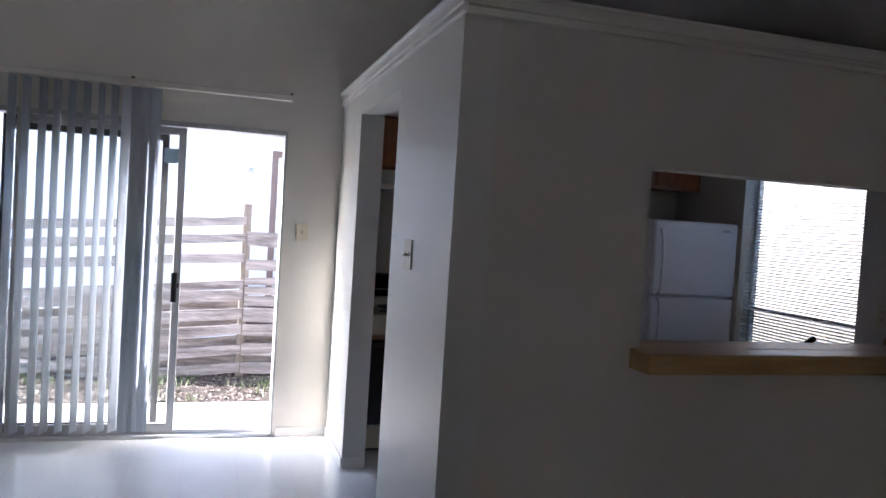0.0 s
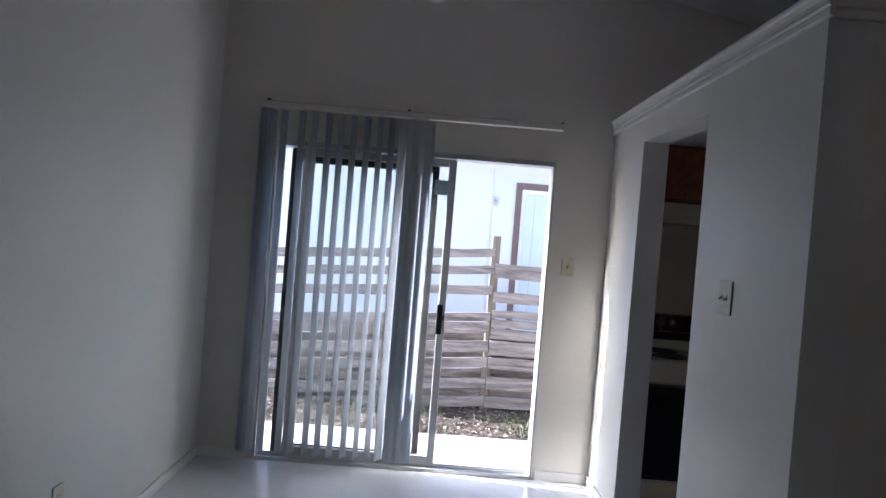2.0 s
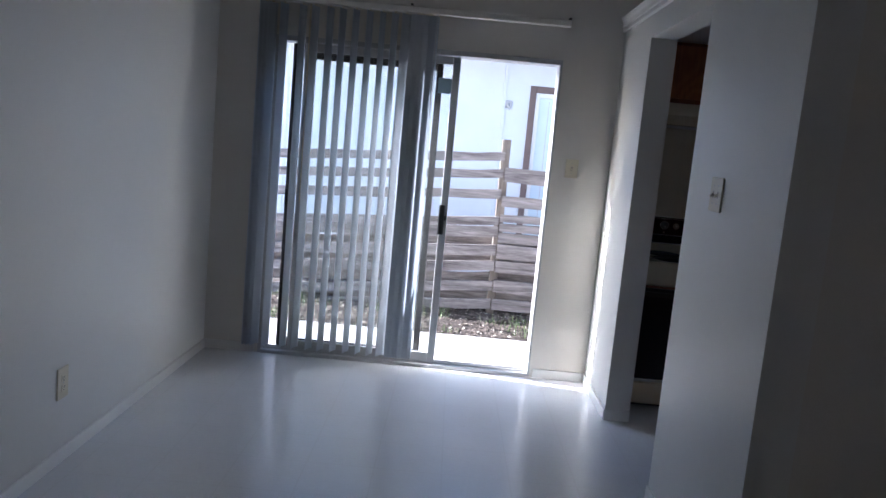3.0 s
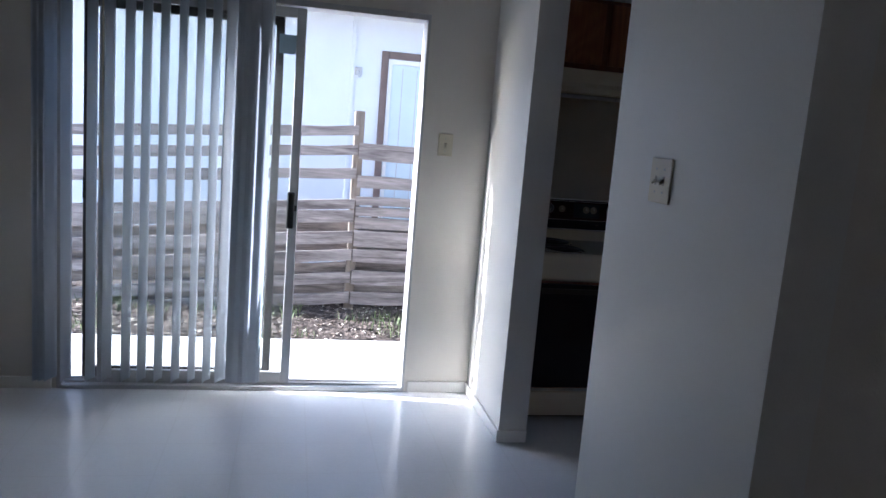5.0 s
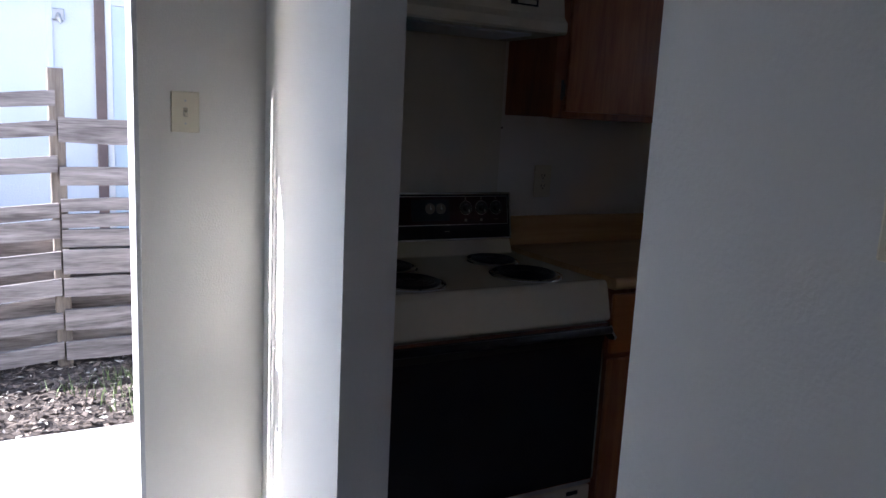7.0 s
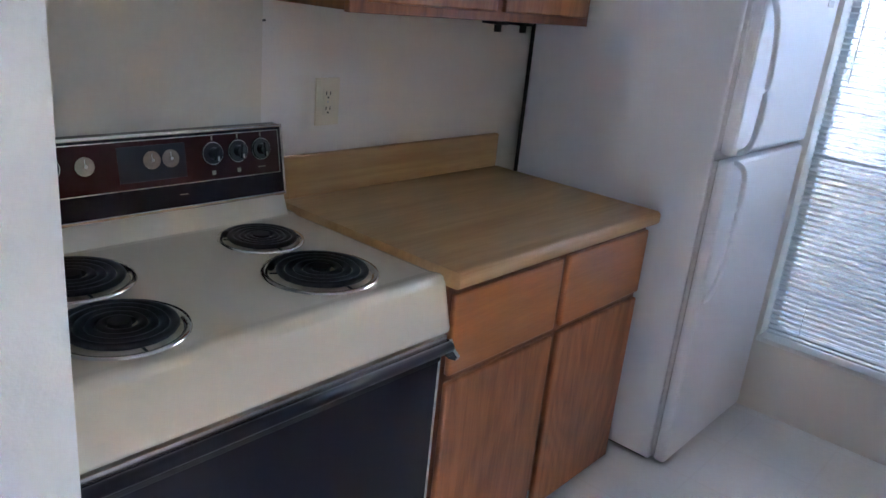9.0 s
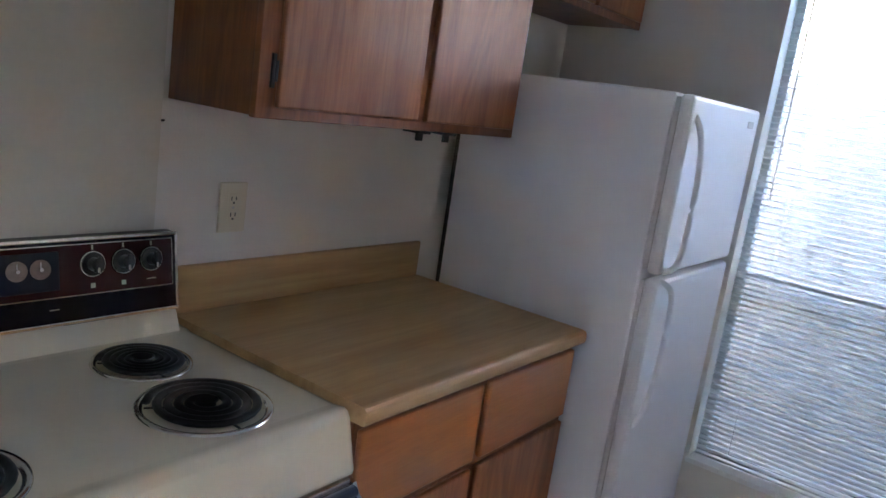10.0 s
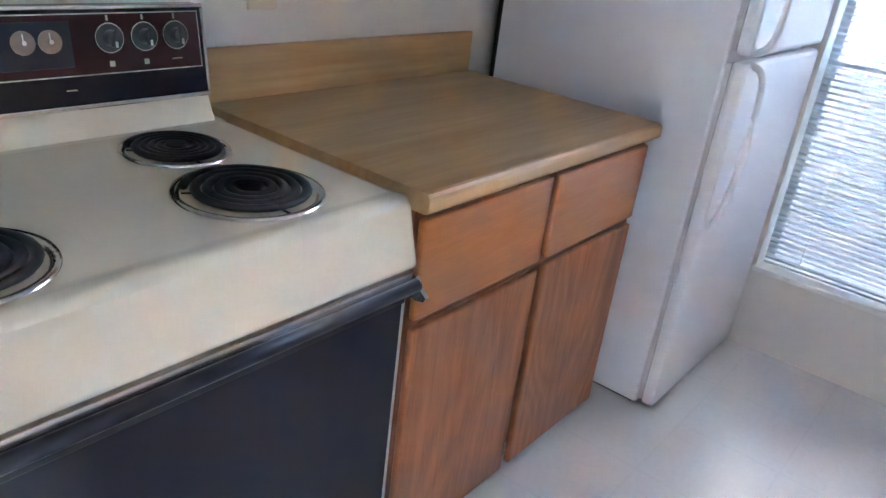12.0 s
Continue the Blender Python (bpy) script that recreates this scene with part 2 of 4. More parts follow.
def prism(outline, axis, lo, hi):
    """A profile of (u, v) pairs drawn out along an axis: 0 takes (y, z), 1 takes (x, z), 2 takes (x, y)."""
    bm = bmesh.new()
    put = {0: lambda u, v, w: (w, u, v), 1: lambda u, v, w: (u, w, v), 2: lambda u, v, w: (u, v, w)}[axis]
    a = [bm.verts.new(put(u, v, lo)) for u, v in outline]
    b = [bm.verts.new(put(u, v, hi)) for u, v in outline]
    n = len(outline)
    for i in range(n):
        bm.faces.new((a[i], a[(i + 1) % n], b[(i + 1) % n], b[i]))
    bm.faces.new(a)
    bm.faces.new(b)
    bmesh.ops.recalc_face_normals(bm, faces=bm.faces)
    return bm


def part(name, bm, mat, parent=None, label="", smooth=False):
    """Links a bmesh as one mesh object, under a thing or a part."""
    mesh = bpy.data.meshes.new(name)
    for f in bm.faces:
        f.smooth = smooth
    bm.to_mesh(mesh)
    bm.free()
    mesh.materials.append(mat)
    ob = new(name, mesh)
    if parent:
        ob.parent = parent
        ob.matrix_parent_inverse = parent.matrix_world.inverted()
    if label:
        tagged(ob, label)
    return ob


def thing(name, base, label, category, group=""):
    ob = new(name)
    ob.location = base
    ob.empty_display_size = 0.1
    ob.matrix_world = Matrix.Translation(base)
    return tagged(ob, label, category, group)


def structure(name, bm, mat, label, category="wall"):
    return tagged(part(name, bm, mat), label, category, kind="structure")


# ---- the shell ----
XL, YF, YC, XB, YA, YP = -2.53, 2.83, 0.232, 2.80, 3.05, 0.232
DOOR_Y0, DOOR_Y1, DOOR_Z = 1.170, 2.143, 2.13
SL_X0, SL_X1, SL_Z = -2.172, -0.365, 2.055
TOP = 2.32
XR, YB = 2.95, -7.0


def ceil_z(x):
    return 3.205 - 0.213 * x


structure("floor", box((XL - 0.15, YB - 0.15, -0.12), (XR + 0.15, 2.96, 0)), FLOOR, "off-white glossy sheet vinyl floor", "floor")
structure("floor_kitchen_strip", box((0.0, 2.96, -0.12), (XB + 0.1, YA + 0.2, 0)), FLOOR, "off-white glossy sheet vinyl floor", "floor")
# added unseen opening: sun through it bounces warm fill onto the serving wall
LW_Y0, LW_Y1, LW_Z0, LW_Z1 = -6.0, -5.42, 1.2, 1.72
bm = box((XL - 0.15, LW_Y1, 0), (XL, YF + 0.15, ceil_z(XL)))
solid(bm, (XL - 0.15, YB - 0.15, 0), (XL, LW_Y0, ceil_z(XL)))
solid(bm, (XL - 0.15, LW_Y0, 0), (XL, LW_Y1, LW_Z0))
solid(bm, (XL - 0.15, LW_Y0, LW_Z1), (XL, LW_Y1, ceil_z(XL)))
structure("wall_left", bm, PAINT_GLOSS, "off-white painted drywall wall with an unseen opening added for fill sunlight")
# far wall round the sliding door
bm = prism([(XL, 0), (SL_X0, 0), (SL_X0, ceil_z(SL_X0)), (XL, ceil_z(XL))], 1, YF, YF + 0.15)
for piece in (prism([(SL_X1, 0), (0.14, 0), (0.14, ceil_z(0.14)), (SL_X1, ceil_z(SL_X1))], 1, YF, YF + 0.15),
              prism([(SL_X0, SL_Z), (SL_X1, SL_Z), (SL_X1, ceil_z(SL_X1)), (SL_X0, ceil_z(SL_X0))], 1, YF, YF + 0.15),
              box((0, YF + 0.15, -0.12), (0.14, YA + 0.15, 3.1))):
    mesh = bpy.data.meshes.new("piece")
    piece.to_mesh(mesh)
    bm.from_mesh(mesh)
    bpy.data.meshes.remove(mesh)
    piece.free()
structure("wall_far", bm, PAINT, "off-white painted drywall wall round a sliding glass door")
structure("wall_far_upper", prism([(0.14, TOP), (XR, TOP), (XR, ceil_z(XR)), (0.14, ceil_z(0.14))], 1, YF, YF + 0.15), PAINT, "off-white painted upper wall behind the plant ledge")
# partition with the kitchen doorway
bm = box((0, YC, 0), (0.14, DOOR_Y0, TOP - 0.004))
solid(bm, (0, DOOR_Y1, 0), (0.14, YF, TOP - 0.004))
solid(bm, (0, DOOR_Y0, DOOR_Z), (0.14, DOOR_Y1, TOP - 0.004))
structure("wall_partition", bm, PAINT_GLOSS, "off-white painted partition wall with an open kitchen doorway")
# wall with the serving opening
PT_X0, PT_X1, PT_Z0, PT_Z1 = 0.79, 2.15, 1.03, 1.778
bm = box((0.14, YP, 0), (PT_X0, YP + 0.12, TOP - 0.004))
solid(bm, (PT_X1, YP, 0), (XB + 0.15, YP + 0.12, TOP - 0.004))
solid(bm, (PT_X0, YP, 0), (PT_X1, YP + 0.12, PT_Z0))
solid(bm, (PT_X0, YP, PT_Z1), (PT_X1, YP + 0.12, TOP - 0.004))
structure("wall_serving", bm, PAINT, "off-white painted wall with a kitchen serving opening")
structure("ceiling_kitchen", box((0.14, YP + 0.12, 2.22), (XB, YA, TOP - 0.006)), CEILING, "low kitchen ceiling under the plant ledge", "ceiling")
structure("ceiling", prism([(XL - 0.15, ceil_z(XL - 0.15)), (XR + 0.15, ceil_z(XR + 0.15)), (XR + 0.15, ceil_z(XR + 0.15) + 0.15), (XL - 0.15, ceil_z(XL - 0.15) + 0.15)], 1, YB - 0.15, YF + 0.15), CEILING, "white textured sloping ceiling", "ceiling")
structure("wall_kitchen_back", box((0.14, YA, 0), (XB + 0.15, YA + 0.15, TOP)), PAINT, "off-white painted kitchen wall")
WN_Y0, WN_Y1, WN_Z0, WN_Z1 = 1.17, 2.215, 0.316, 2.12
bm = box((XB, WN_Y1, 0), (XB + 0.15, YA, TOP))
solid(bm, (XB, YP + 0.12, 0), (XB + 0.15, WN_Y0, TOP))
solid(bm, (XB, WN_Y0, 0), (XB + 0.15, WN_Y1, WN_Z0))
solid(bm, (XB, WN_Y0, WN_Z1), (XB + 0.15, WN_Y1, TOP))
structure("wall_kitchen_window", bm, PAINT, "off-white painted kitchen wall with a tall window")
structure("wall_back", box((XL, YB - 0.15, 0), (XR, YB, ceil_z(XL))), PAINT, "off-white painted living room end wall")
structure("wall_living", box((XR, YB - 0.15, 0), (XR + 0.15, YP, ceil_z(XR) + 0.05)), PAINT, "off-white painted living room wall")
structure("wall_living_upper", box((XR, YP, TOP), (XR + 0.15, YF + 0.15, ceil_z(XR) + 0.05)), PAINT, "off-white painted upper wall")

# ---- trim of the shell ----
def crown_profile(flip):
    """Crown moulding seen in section, from the wall outwards."""
    pts = [(0, 0), (0.012, 0), (0.016, 0.004), (0.017, 0.020), (0.013, 0.025), (0.014, 0.029), (0.021, 0.032), (0.022, 0.037), (0.018, 0.041), (0.020, 0.056), (0.026, 0.070), (0.033, 0.078), (0.034, 0.088), (0, 0.088)]
    return [(-u * flip, v + 2.256) for u, v in pts]


structure("trim_crown", prism(crown_profile(1), 1, YC - 0.034, YF), TRIM, "white painted crown moulding along the partition top", "trim")
structure("trim_crown_serving", prism([(YP + u, v) for u, v in crown_profile(1)], 0, 0.002, XB + 0.15), PAINT, "off-white painted crown moulding over the serving wall", "trim")


def baseboard(name, a, b, normal):
    """A thin painted board with an eased top, on the floor along a wall from a to b."""
    (x0, y0), (x1, y1), (nx, ny) = a, b, normal
    bm = box((min(x0, x1, x0 + nx * 0.012), min(y0, y1, y0 + ny * 0.012), 0), (max(x0, x1, x0 + nx * 0.012), max(y0, y1, y0 + ny * 0.012), 0.062), 0.004)
    return structure(name, bm, TRIM, "narrow painted wooden baseboard", "baseboard")


baseboard("baseboard_left", (XL, YB), (XL, YF), (1, 0))
baseboard("baseboard_far", (SL_X1 + 0.02, YF), (-0.013, YF), (0, -1))
baseboard("baseboard_far_corner", (XL + 0.013, YF), (SL_X0 - 0.02, YF), (0, -1))
baseboard("baseboard_stub", (0, DOOR_Y1 - 0.012), (0, YF), (-1, 0))
baseboard("baseboard_jamb", (0.0, DOOR_Y1), (0.14, DOOR_Y1), (0, -1))
baseboard("baseboard_partition", (0, YC), (0, DOOR_Y0), (-1, 0))
baseboard("baseboard_serving", (0.002, YP), (XB + 0.15, YP), (0, -1))
structure("wall_panel_stove", box((0.146, YA - 0.004, 0.6), (1.003, YA, 1.72), 0.001), material("stove_wall_panel", (0.60, 0.56, 0.46), rough=0.35, vary=0.05, scale=3, bump=0.15), "yellowed wall panel behind the stove")


# ---- sliding door ----
def sliding_door():
    door = thing("door_1", ((SL_X0 + SL_X1) / 2, YF + 0.06, 0), "aluminium sliding glass door standing half open", "sliding door")
    tagged(door, kind="structure")
    x0, x1, top = SL_X0, SL_X1, SL_Z
    for name, lo, hi in (("frame_jamb", (x0, YF - 0.006, 0), (x0 + 0.022, YF + 0.13, top)),
                         ("frame_jamb", (x1 - 0.016, YF - 0.006, 0), (x1, YF + 0.13, top)),
                         ("frame_head", (x0 + 0.022, YF - 0.006, top - 0.032), (x1 - 0.016, YF + 0.13, top)),
                         ("track", (x0 + 0.022, YF - 0.012, 0.0), (x1 - 0.016, YF + 0.13, 0.024))):
        part(name, box(lo, hi, 0.003), ALUMINIUM, door)
    for k in (0.025, 0.075):
        part("track_rail", box((x0 + 0.03, YF + k, 0.024), (x1 - 0.03, YF + k + 0.006, 0.036)), ALUMINIUM, door)

    def leaf(name, a, b, y, mat, wide, deep=0.085):
        panel = part(name, box((a, y, 0.037), (a + wide, y + 0.03, top - 0.036), 0.003), mat, door)
        part("stile", box((b - wide, y, 0.037), (b, y + 0.03, top - 0.036), 0.003), mat, panel)
        part("bottom_rail", box((a + wide, y + 0.002, 0.037), (b - wide, y + 0.028, 0.095), 0.003), mat, panel)
        part("top_rail", box((a + wide, y + 0.002, top - deep), (b - wide, y + 0.028, top - 0.036), 0.003), mat, panel)
        pane = part("pane", box((a + wide - 0.004, y + 0.012, 0.09), (b - wide + 0.004, y + 0.017, top - deep + 0.005)), GLASS, panel)
        pane.visible_shadow = False
        return panel
    fixed = leaf("fixed_panel", -2.070, -1.108, YF + 0.075, BRONZE, 0.042, 0.125)
    sliding = leaf("sliding_panel", -1.985, -1.000, YF + 0.02, ALUMINIUM, 0.048)
    pull = box((-1.056, YF - 0.022, 0.893), (-1.018, YF + 0.018, 1.085), 0.006)
    part("handle", pull, BLACK, sliding, "black plastic pull handle")
    part("latch", box((-1.017, YF - 0.012, 0.985), (-1.006, YF + 0.018, 1.015), 0.003), BLACK, sliding)
    part("rear_handle", box((-2.068, YF + 0.056, 0.98), (-2.034, YF + 0.0745, 1.09), 0.005), BLACK, fixed, "black plastic rear pull")
    part("sticker", prism([(-1.133, 1.790), (-1.060, 1.785), (-1.045, 1.800), (-1.030, 1.882), (-1.133, 1.884)], 1, YF + 0.028, YF + 0.031), material("pale_blue_card", (0.32, 0.42, 0.47), rough=0.7), sliding, "pale blue paper card on the glass")
    return door


sliding_door()


def vertical_blind():
    blind = thing("vertical_blind", (-1.3, YF - 0.08, 2.25), "pale grey vinyl vertical blind hanging half drawn", "blind")
    part("headrail", box((-2.245, YF - 0.10, 2.245), (-0.352, YF - 0.06, 2.285), 0.006), PAINT, blind)
    for x in (-2.21, -1.33, -0.36):
        part("bracket", box((x - 0.008, YF - 0.102, 2.286), (x + 0.008, YF - 0.001, 2.298), 0.002), BRONZE, blind)
    spots = [(-2.222, 52), (-2.200, 60), (-2.176, 66), (-2.105, 71), (-1.990, 72), (-1.913, 71), (-1.822, 70), (-1.745, 72), (-1.664, 71), (-1.580, 70), (-1.500, 71), (-1.425, 68), (-1.356, 58),
             (-1.284, 8), (-1.272, 5), (-1.260, 4), (-1.247, 6), (-1.234, 3), (-1.221, 5), (-1.210, 4), (-1.199, 3)]
    for i, (x, turn) in enumerate(spots):
        bm = bmesh.new()
        n = 5
        cols = []
        for k in range(n + 1):
            u = (k / n - 0.5) * 0.089
            bow = 0.006 * (1 - (2 * k / n - 1) ** 2)
            cols.append([bm.verts.new((u, bow + d, z)) for d in (0, 0.0012) for z in (0, 2.16)])
        for p, q in zip(cols, cols[1:]):
            bm.faces.new((p[0], q[0], q[1], p[1]))
            bm.faces.new((p[2], p[3], q[3], q[2]))
            bm.faces.new((p[0], p[2], q[2], q[0]))
            bm.faces.new((p[1], q[1], q[3], p[3]))
        bm.faces.new((cols[0][0], cols[0][1], cols[0][3], cols[0][2]))
        bm.faces.new((cols[-1][0], cols[-1][2], cols[-1][3], cols[-1][1]))
        y = YF - 0.083 - (0.007 * (i % 4) if i > 12 else 0)
        bmesh.ops.transform(bm, matrix=pose(x, y, 0.075, 0, 0, turn + random.uniform(-2, 2)), verts=bm.verts)
        vane = part("vane", bm, VANE, blind, smooth=True)
        part("carrier", box((x - 0.006, y - 0.004, 2.234), (x + 0.006, y + 0.004, 2.246)), PLATE, vane)
    rod = tube(bmesh.new(), (-1.94, YF - 0.115, 2.24), (-1.935, YF - 0.112, 1.02), 0.004, n=8)
    part("wand", rod, PLATE, blind)
    part("pull_cord", tube(bmesh.new(), (-1.168, YF - 0.115, 2.245), (-1.166, YF - 0.113, 1.62), 0.0022, n=6), FRIDGE_GREY, blind)
    return blind


vertical_blind()


# ---- pendant lamp ----
def pendant_lamp(x, y, z):
    lamp = thing("pendant_lamp", (x, y, z), "unlit white glass pendant lamp hanging from the sloping ceiling", "lamp")
    outer = [(0.0, -0.098), (0.03, -0.096), (0.06, -0.082), (0.080, -0.055), (0.098, -0.040), (0.150, -0.020), (0.185, 0.0), (0.202, 0.016), (0.204, 0.022), (0.198, 0.022), (0.178, 0.008), (0.13, 0.020), (0.09, 0.045), (0.06, 0.07), (0.055, 0.085)]
    bm = lathe(outer, 56, lambda a, r, h: (r * (1 + 0.03 * (r / 0.2) ** 3 * math.cos(8 * a)), h + 0.006 * (r / 0.2) ** 4 * math.cos(8 * a)))
    bmesh.ops.transform(bm, matrix=Matrix.Translation((x, y, z)), verts=bm.verts)
    part("shade", bm, FROST, lamp, "white scalloped glass shade", smooth=True)
    bm = lathe([(0.0, 0.075), (0.062, 0.075), (0.064, 0.11), (0.045, 0.13), (0.012, 0.14), (0.0, 0.14)], 32)
    bmesh.ops.transform(bm, matrix=Matrix.Translation((x, y, z)), verts=bm.verts)
    part("fitter", bm, material("aged_brass", (0.42, 0.36, 0.24), rough=0.35, metal=0.8), lamp, smooth=True)
    part("stem", tube(bmesh.new(), (x, y, z + 0.135), (x, y, ceil_z(x) - 0.02), 0.008, n=12), CHROME, lamp, smooth=True)
    part("canopy", tube(bmesh.new(), (x, y, ceil_z(x) - 0.045), (x, y, ceil_z(x) + 0.01), 0.06, 0.065, n=32), FROST, lamp)
    return lamp


pendant_lamp(-1.202, 1.3, 2.635)


# ---- electrical plates ----
def screw(bm, at, way):
    tube(bm, at, Vector(at) + Vector(way) * 0.0015, 0.003, n=10)


def wall_plate(name, label, category, centre, wide, tall, facing):
    """A plate on a wall; facing is the way that it looks (-x, +x or -y). Returns the thing and a frame of axes."""
    plate = thing(name, centre, label, category)
    out, c = Vector(facing), Vector(centre)
    across = Vector((0, 0, 1)).cross(out)

    def block(u0, u1, z0, z1, d0, d1, bevel=0.002):
        a = c + across * u0 + out * d0 + Vector((0, 0, z0))
        b = c + across * u1 + out * d1 + Vector((0, 0, z1))
        return box([min(a[i], b[i]) for i in range(3)], [max(a[i], b[i]) for i in range(3)], bevel)
    part("cover", block(-wide / 2, wide / 2, -tall / 2, tall / 2, 0, 0.007, 0.003), PLATE, plate)
    return plate, block, c, across, out


def toggle_switch(centre, facing, gangs, wide, tall, label):
    plate, block, c, across, out = wall_plate("light_switch", label, "switch", centre, wide, tall, facing)
    for g in range(gangs):
        u = (g - (gangs - 1) / 2) * 0.046
        # darker patch behind the toggle paints its small shadow
        slot_shade = part("slot_shade", block(u - 0.006, u + 0.006, -0.013, 0.013, 0.007, 0.0076, 0), SHADE_AND_PRINT, plate)
        bm = bmesh.new()
        tube(bm, c + across * u + out * 0.006 + Vector((0, 0, 0.001)), c + across * u + out * 0.020 + Vector((0, 0, -0.009)), 0.005, 0.0042, 10)
        part("toggle", bm, PLATE, plate, smooth=True)
        for z in (-0.033, 0.033):
            bm = bmesh.new()
            screw(bm, c + across * u + out * 0.007 + Vector((0, 0, z)), out)
            part("screw", bm, ALUMINIUM, plate)
    return plate


def outlet(centre, facing, wide, tall, label):
    plate, block, c, across, out = wall_plate("wall_outlet", label, "outlet", centre, wide, tall, facing)
    for z in (-0.021, 0.021):
        socket = part("socket", block(-0.017, 0.017, z - 0.015, z + 0.015, 0.007, 0.009, 0.001), PLATE, plate)
        for u in (-0.007, 0.007):
            part("slit", block(u - 0.0015, u + 0.0015, z - 0.002, z + 0.008, 0.009, 0.0094, 0), SLOT, socket)
        part("earth_hole", block(-0.003, 0.003, z - 0.011, z - 0.006, 0.009, 0.0094, 0), SLOT, socket)
    bm = bmesh.new()
    screw(bm, c + out * 0.007, out)
    part("screw", bm, ALUMINIUM, plate)
    return plate


toggle_switch((-0.0005, 0.820, 1.374), (-1, 0, 0), 2, 0.122, 0.128, "ivory double toggle switch plate on the partition")
toggle_switch((-0.238, YF - 0.0005, 1.390), (0, -1, 0), 1, 0.080, 0.118, "ivory single toggle switch beside the sliding door")
outlet((XL + 0.0005, 1.0, 0.345), (1, 0, 0), 0.085, 0.135, "white double outlet low on the plain wall")
outlet((1.221, YA - 0.0005, 1.172), (0, -1, 0), 0.084, 0.132, "ivory double outlet above the kitchen counter")
outlet((XB - 0.0005, 0.985, 1.15), (-1, 0, 0), 0.08, 0.12, "ivory double outlet above the sink counter")


# ---- stove ----
def burner(parent, x, y, z, r):
    pan = lathe([(r, 0.0015), (r * 0.985, 0.006), (r * 0.9, 0.004), (r * 0.82, -0.010), (r * 0.45, -0.016), (0.0, -0.016)], 48)
    bmesh.ops.transform(pan, matrix=Matrix.Translation((x, y, z)), verts=pan.verts)
    unit = part("drip_pan", pan, CHROME, parent, "chrome drip pan with a black coil", smooth=True)
    turns = 4.4 if r > 0.1 else 3.4
    steps = int(turns * 26)
    pts = []
    for i in range(steps + 1):
        a = 2 * math.pi * turns * i / steps
        rr = 0.022 + (r * 0.83 - 0.022) * i / steps
        pts.append((x + rr * math.cos(a), y + rr * math.sin(a), z + 0.009))
    part("coil", sweep(bmesh.new(), pts, 0.0088, 8, 0.72), COIL, unit, smooth=True)
    part("medallion", tube(bmesh.new(), (x, y, z + 0.004), (x, y, z + 0.0165), 0.02, n=24), COIL, unit)
    arms = bmesh.new()
    for k in range(3):
        a = 0.5 + 2 * math.pi * k / 3
        sweep(arms, [(x, y, z - 0.001), (x + r * 0.85 * math.cos(a), y + r * 0.85 * math.sin(a), z - 0.001)], 0.003, 6)
    part("support", arms, COIL, unit)


def knob(parent, x, y, z, tilt):
    bm = bmesh.new()
    tube(bm, (0, 0, 0), (0, -0.004, 0), 0.0285, 0.0275, 36)
    m = pose(x, y, z, tilt, 0, 0)
    bmesh.ops.transform(bm, matrix=m, verts=bm.verts)
    ring = part("control_knob", bm, CHROME, parent, "black knob on a chrome ring")
    bm = bmesh.new()
    tube(bm, (0, -0.003, 0), (0, -0.007, 0), 0.0263, 0.025, 32)
    bmesh.ops.transform(bm, matrix=m, verts=bm.verts)
    part("dial", bm, BLACK, ring)
    bm = bmesh.new()
    tube(bm, (0, -0.007, 0), (0, -0.024, 0), 0.015, 0.013, 24)
    solid(bm, (-0.004, -0.027, -0.017), (0.004, -0.020, 0.017), 0.0015)
    bmesh.ops.transform(bm, matrix=m @ pose(0, 0, 0, 0, random.uniform(-25, 25), 0), verts=bm.verts)
    part("grip", bm, BLACK, ring)
    bm = box((-0.0028, -0.0285, -0.0175), (0.0028, -0.0255, -0.006), 0.0008)
    bmesh.ops.transform(bm, matrix=m, verts=bm.verts)
    part("pointer", bm, CHROME, ring)
    bm = box((-0.0012, -0.004, 0.031), (0.0012, -0.0005, 0.041))
    bmesh.ops.transform(bm, matrix=m, verts=bm.verts)
    part("mark", bm, SHADE_AND_PRINT, ring)


